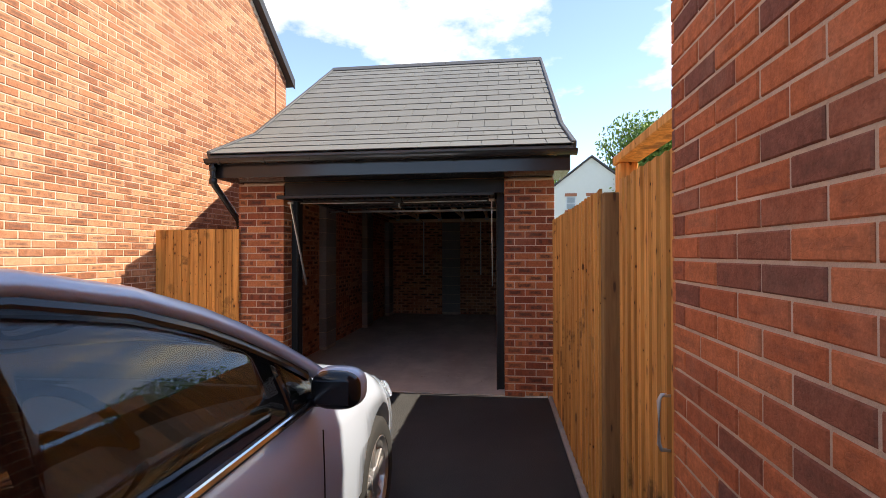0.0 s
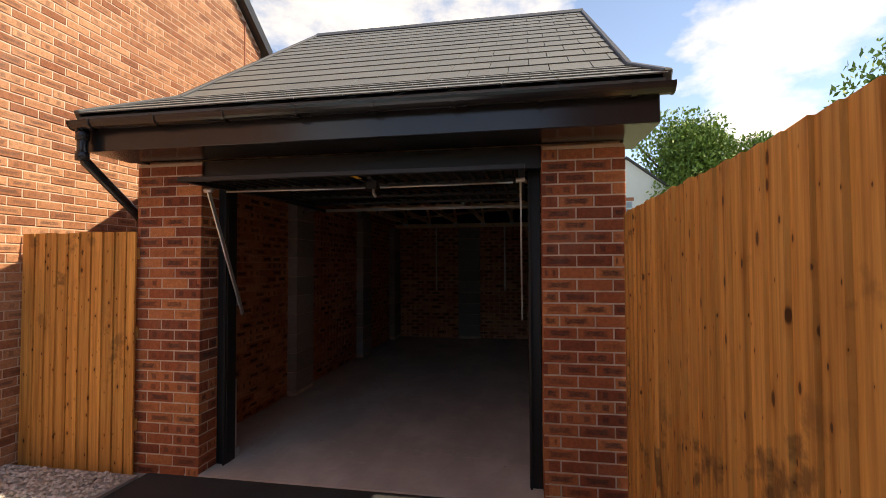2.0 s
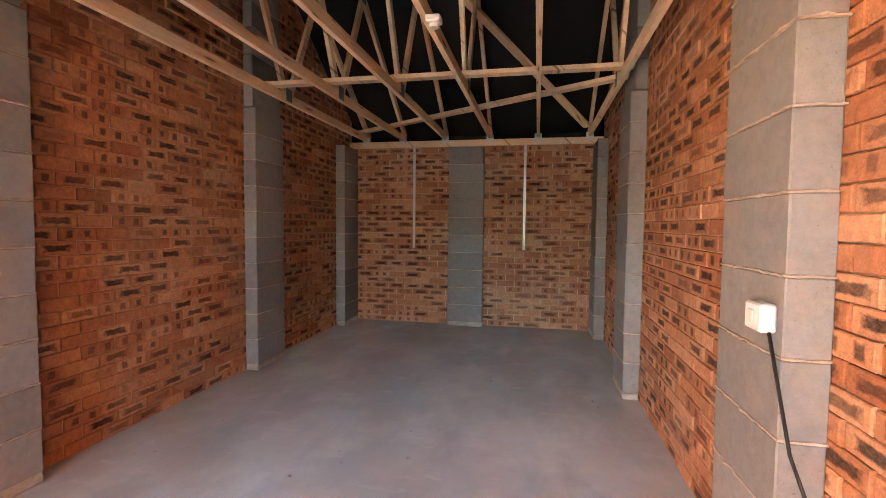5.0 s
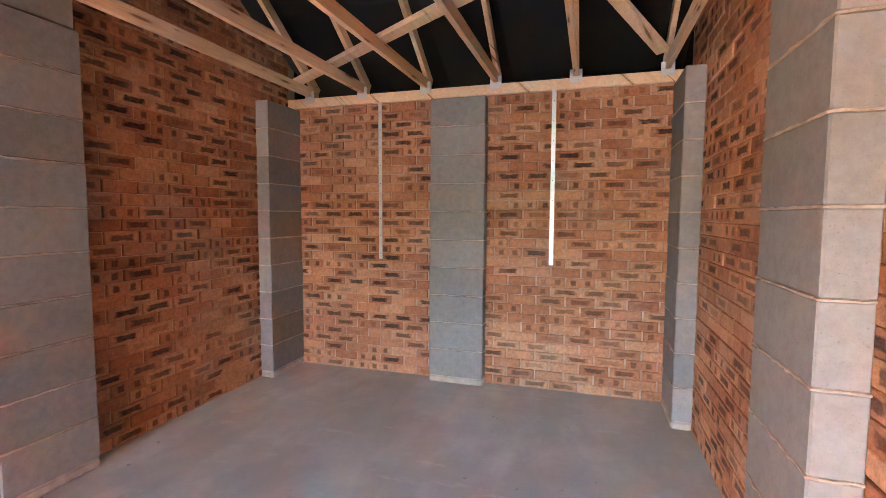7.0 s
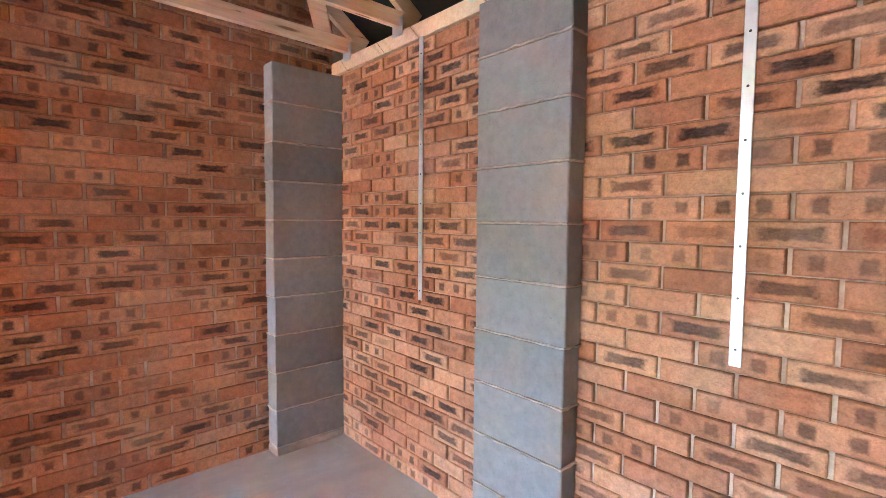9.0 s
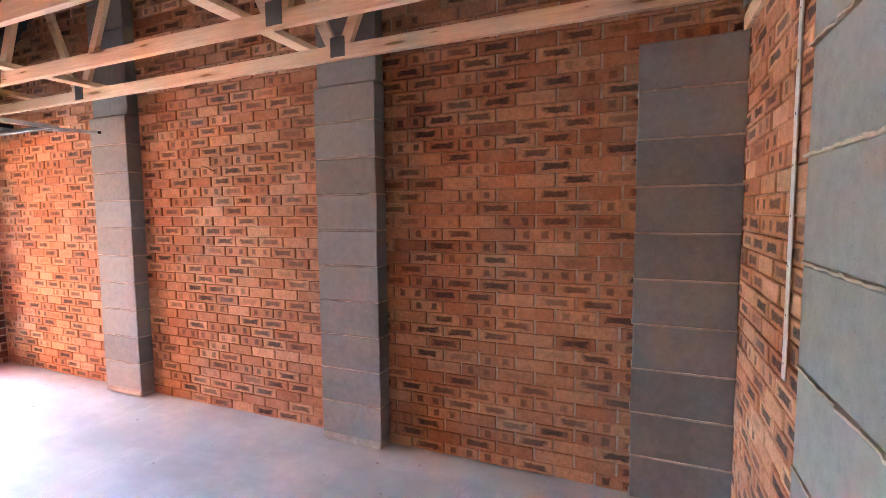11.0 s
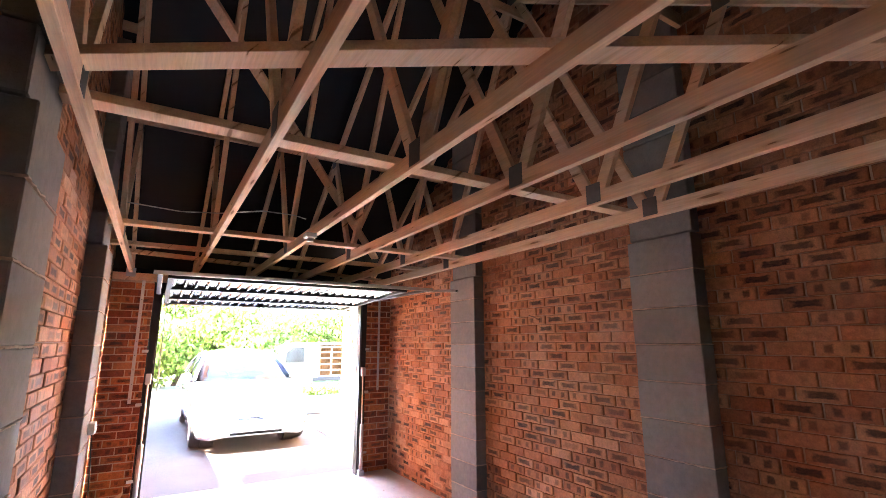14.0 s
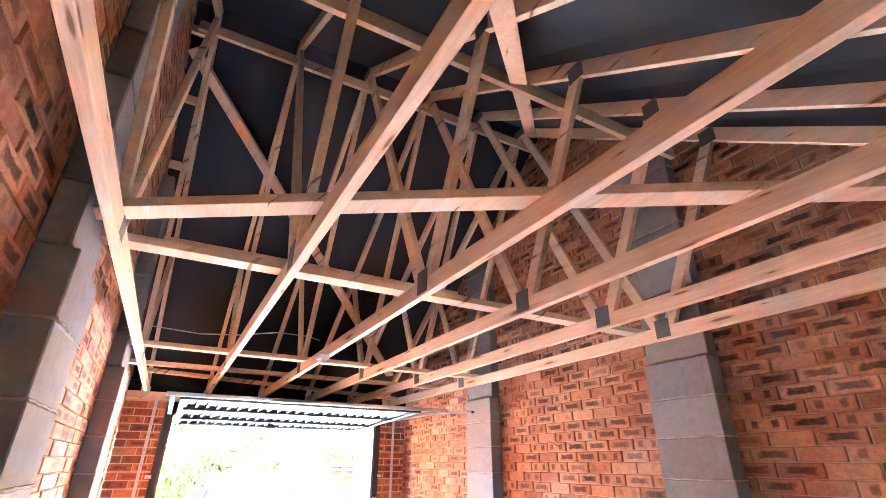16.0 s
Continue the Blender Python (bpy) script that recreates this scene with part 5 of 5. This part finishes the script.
# ---- white house in the distance ----
far = holder("white_house", "distant white rendered house with a steep gable", "house", (8.42, 25.0, 0))
part("gable_wall", prism_bm([(-3.3, -0.2), (3.3, -0.2), (3.3, 4.95), (0, 7.5), (-3.3, 4.95)], 1, 0.0, 7.0), RENDER_WHITE, far)
for s in (-1, 1):
    part("roof_slope", prism_bm([(s * 3.55, 4.80), (0, 7.54), (0, 7.66), (s * 3.55, 4.92)], 1, -0.15, 7.15), roof_dark, far)
RED_DETAIL = plain("red_brick_detail", (0.42, 0.16, 0.09), 0.85)
FRAME_WHITE = plain("window_frame_white", (0.75, 0.75, 0.74), 0.4)
for x, z in ((-1.27, 4.25), (0.02, 4.25), (-1.27, 1.3), (1.3, 1.3)):
    wdw = part("window", box_bm(x - 0.31, x + 0.31, -0.03, 0.02, z, z + 0.85), FRAME_WHITE, far, "white framed window")
    for k in (0, 1):
        part("pane", box_bm(x - 0.25, x + 0.25, -0.034, -0.029, z + 0.06 + k * 0.4, z + 0.40 + k * 0.39), PANE, wdw)
    part("lintel", box_bm(x - 0.36, x + 0.36, -0.04, 0.02, z + 0.86, z + 1.05), RED_DETAIL, far, "red brick window head")
    part("sill", box_bm(x - 0.36, x + 0.36, -0.06, 0.02, z - 0.12, z - 0.01), RED_DETAIL, far, "red brick window sill")
part("corner_quoin", box_bm(3.1, 3.32, -0.02, 0.1, 4.2, 4.94), RED_DETAIL, far, "red brick quoin")

# ---- van across the street ----
van = holder("van", "white delivery van with an open side and wooden racking", "van", (-1.3, -12.0, 0))
VAN_WHITE = plain("van_white", (0.8, 0.8, 0.8), 0.3, 0, 0.05, 4, 0.0)
side = [(0.9, 0.3), (0.95, 0.75), (0.55, 1.0), (0.05, 1.65), (-0.35, 1.9), (-1.1, 1.92), (-1.1, 0.3)]
part("cab", prism_bm(side, 1, -0.95, 0.85), VAN_WHITE, van)
part("cab_window", prism_bm([(0.02, 1.1), (-0.02, 1.52), (-0.3, 1.74), (-0.75, 1.74), (-0.75, 1.1)], 1, 0.851, 0.86), CAR_GLASS, van, "dark cab side window")
part("windscreen", prism_bm([(0.54, 1.03), (0.08, 1.63), (0.10, 1.65), (0.57, 1.05)], 1, -0.8, 0.7), CAR_GLASS, van, "dark windscreen")
# Dark load floor and back stand in for the shade inside the van.
part("load_floor", box_bm(-4.2, -1.101, -0.95, 0.85, 0.35, 0.5), CAR_DARK, van)
# Dark backing sheet, added so the rack stands out as against shade.
part("load_lining", box_bm(-2.9, -1.35, 0.0, 0.05, 0.5, 1.82), POST, van)
part("load_roof", box_bm(-4.2, -1.101, -0.95, 0.85, 1.82, 1.92, 0.03), VAN_WHITE, van)
part("load_back", box_bm(-4.2, -1.101, -0.95, -0.9, 0.5, 1.82), POST, van)
part("side_panel", box_bm(-1.3, -1.101, 0.8, 0.85, 0.5, 1.82), VAN_WHITE, van)
part("side_panel", box_bm(-4.2, -2.5, 0.8, 0.85, 0.5, 1.82), VAN_WHITE, van)
for z in (0.5, 0.75, 1.0, 1.25, 1.5, 1.72):
    part("rack_shelf", box_bm(-2.45, -1.4, 0.2, 0.7, z, z + 0.03), TIMBER, van, "wooden rack shelf")
for x in (-2.45, -1.93, -1.42):
    part("rack_upright", box_bm(x, x + 0.05, 0.70, 0.74, 0.5, 1.78), TIMBER, van, "wooden rack upright")
for x in (0.25, -3.4):
    part("wheel", tube_bm([(x, 0.62, 0.33), (x, 0.84, 0.33)], 0.33, 24), RUBBER, van)
    part("wheel", tube_bm([(x, -0.94, 0.33), (x, -0.72, 0.33)], 0.33, 24), RUBBER, van)

van.scale = (0.9, 0.9, 0.87)

# ---- bricks ----
INNER = (0.212, 0.0705, 0.013, 0.0045)   # flush beds and open upright joints
WORK = "rest of the brickwork in stretcher bond"
under = lambda y, z: z < roof_under(y) - 0.03
lay_pieces(wall_left, "brick", bond(YB - YF, 4.95, lambda u, v: under(YF + u, v), 0, *INNER), pose(XL, YF, 0, 0, 0, 90), 0.03, BRICK_IN, lambda u, v: 2.3 < u < 6.0 and 0.5 < v < 2.1, WORK, 0.004, 0.004)
lay_pieces(wall_right, "brick", bond(YB - YF, 4.95, lambda u, v: under(YB - u, v), 0, *INNER), pose(XR, YB, 0, 0, 0, -90), 0.03, BRICK_IN, lambda u, v: 1.9 < u < 5.2 and 0.5 < v < 2.1, WORK, 0.004, 0.004)
lay_pieces(wall_back, "brick", bond(XR - XL, TOP, None, 1, *INNER), pose(XL, YB, 0, 0, 0, 0), 0.03, BRICK_IN, lambda u, v: u > 0.9, WORK, 0.004, 0.004)
FACE = (0.215, 0.067, 0.010, 0.011)      # faced brickwork, the first course partly below the floor
SINK = 0.029
for wall, a, b in ((wall_front_left, OL, PL), (wall_front_right, PR, OR)):
    lay_pieces(wall, "brick", bond(b - a, TOP + SINK, None, 0, *FACE), pose(a, 0, -SINK), 0.03, BRICK_OUT, lambda u, v: True, WORK)
    lay_pieces(wall, "brick", bond(min(b, XR) - max(a, XL), TOP + SINK, None, 1, *FACE), pose(min(b, XR), YF, -SINK, 0, 0, 180), 0.03, BRICK_OUT, lambda u, v: True, WORK)
for wall, x, y, turn in ((wall_front_left, PL, 0, 90), (wall_front_right, PR, YF, -90), (wall_front_left, OL, YF, -90)):
    lay_pieces(wall, "brick", bond(YF, TOP + SINK, None, 1, *FACE), pose(x, y, -SINK, 0, 0, turn), 0.03, BRICK_OUT, lambda u, v: True, WORK)
lay_pieces(house_wall, "brick", bond(HY1 - HY0, 8.9, lambda u, v: v - 0.3 < HE + (HR - HE) * (1 - abs(HY0 + u - hm) / (HY1 - hm)) - 0.04), pose(HX, HY0, -0.3, 0, 0, 90), 0.03, BRICK_HOUSE, lambda u, v: 3.4 < u < 6.6 and 1.3 < v < 3.2, WORK)
lay_pieces(red_wall, "brick", bond(4.2, 5.6), pose(RX, -3.39, -0.3, 0, 0, -90), 0.03, BRICK_RED, lambda u, v: u < 1.6 and 0.5 < v < 3.6, WORK)
lay_pieces(red_wall, "brick", bond(3.0, 5.6, None, 1), pose(RX + 3.0, -3.39, -0.3, 0, 0, 180), 0.03, BRICK_RED, lambda u, v: False, WORK)
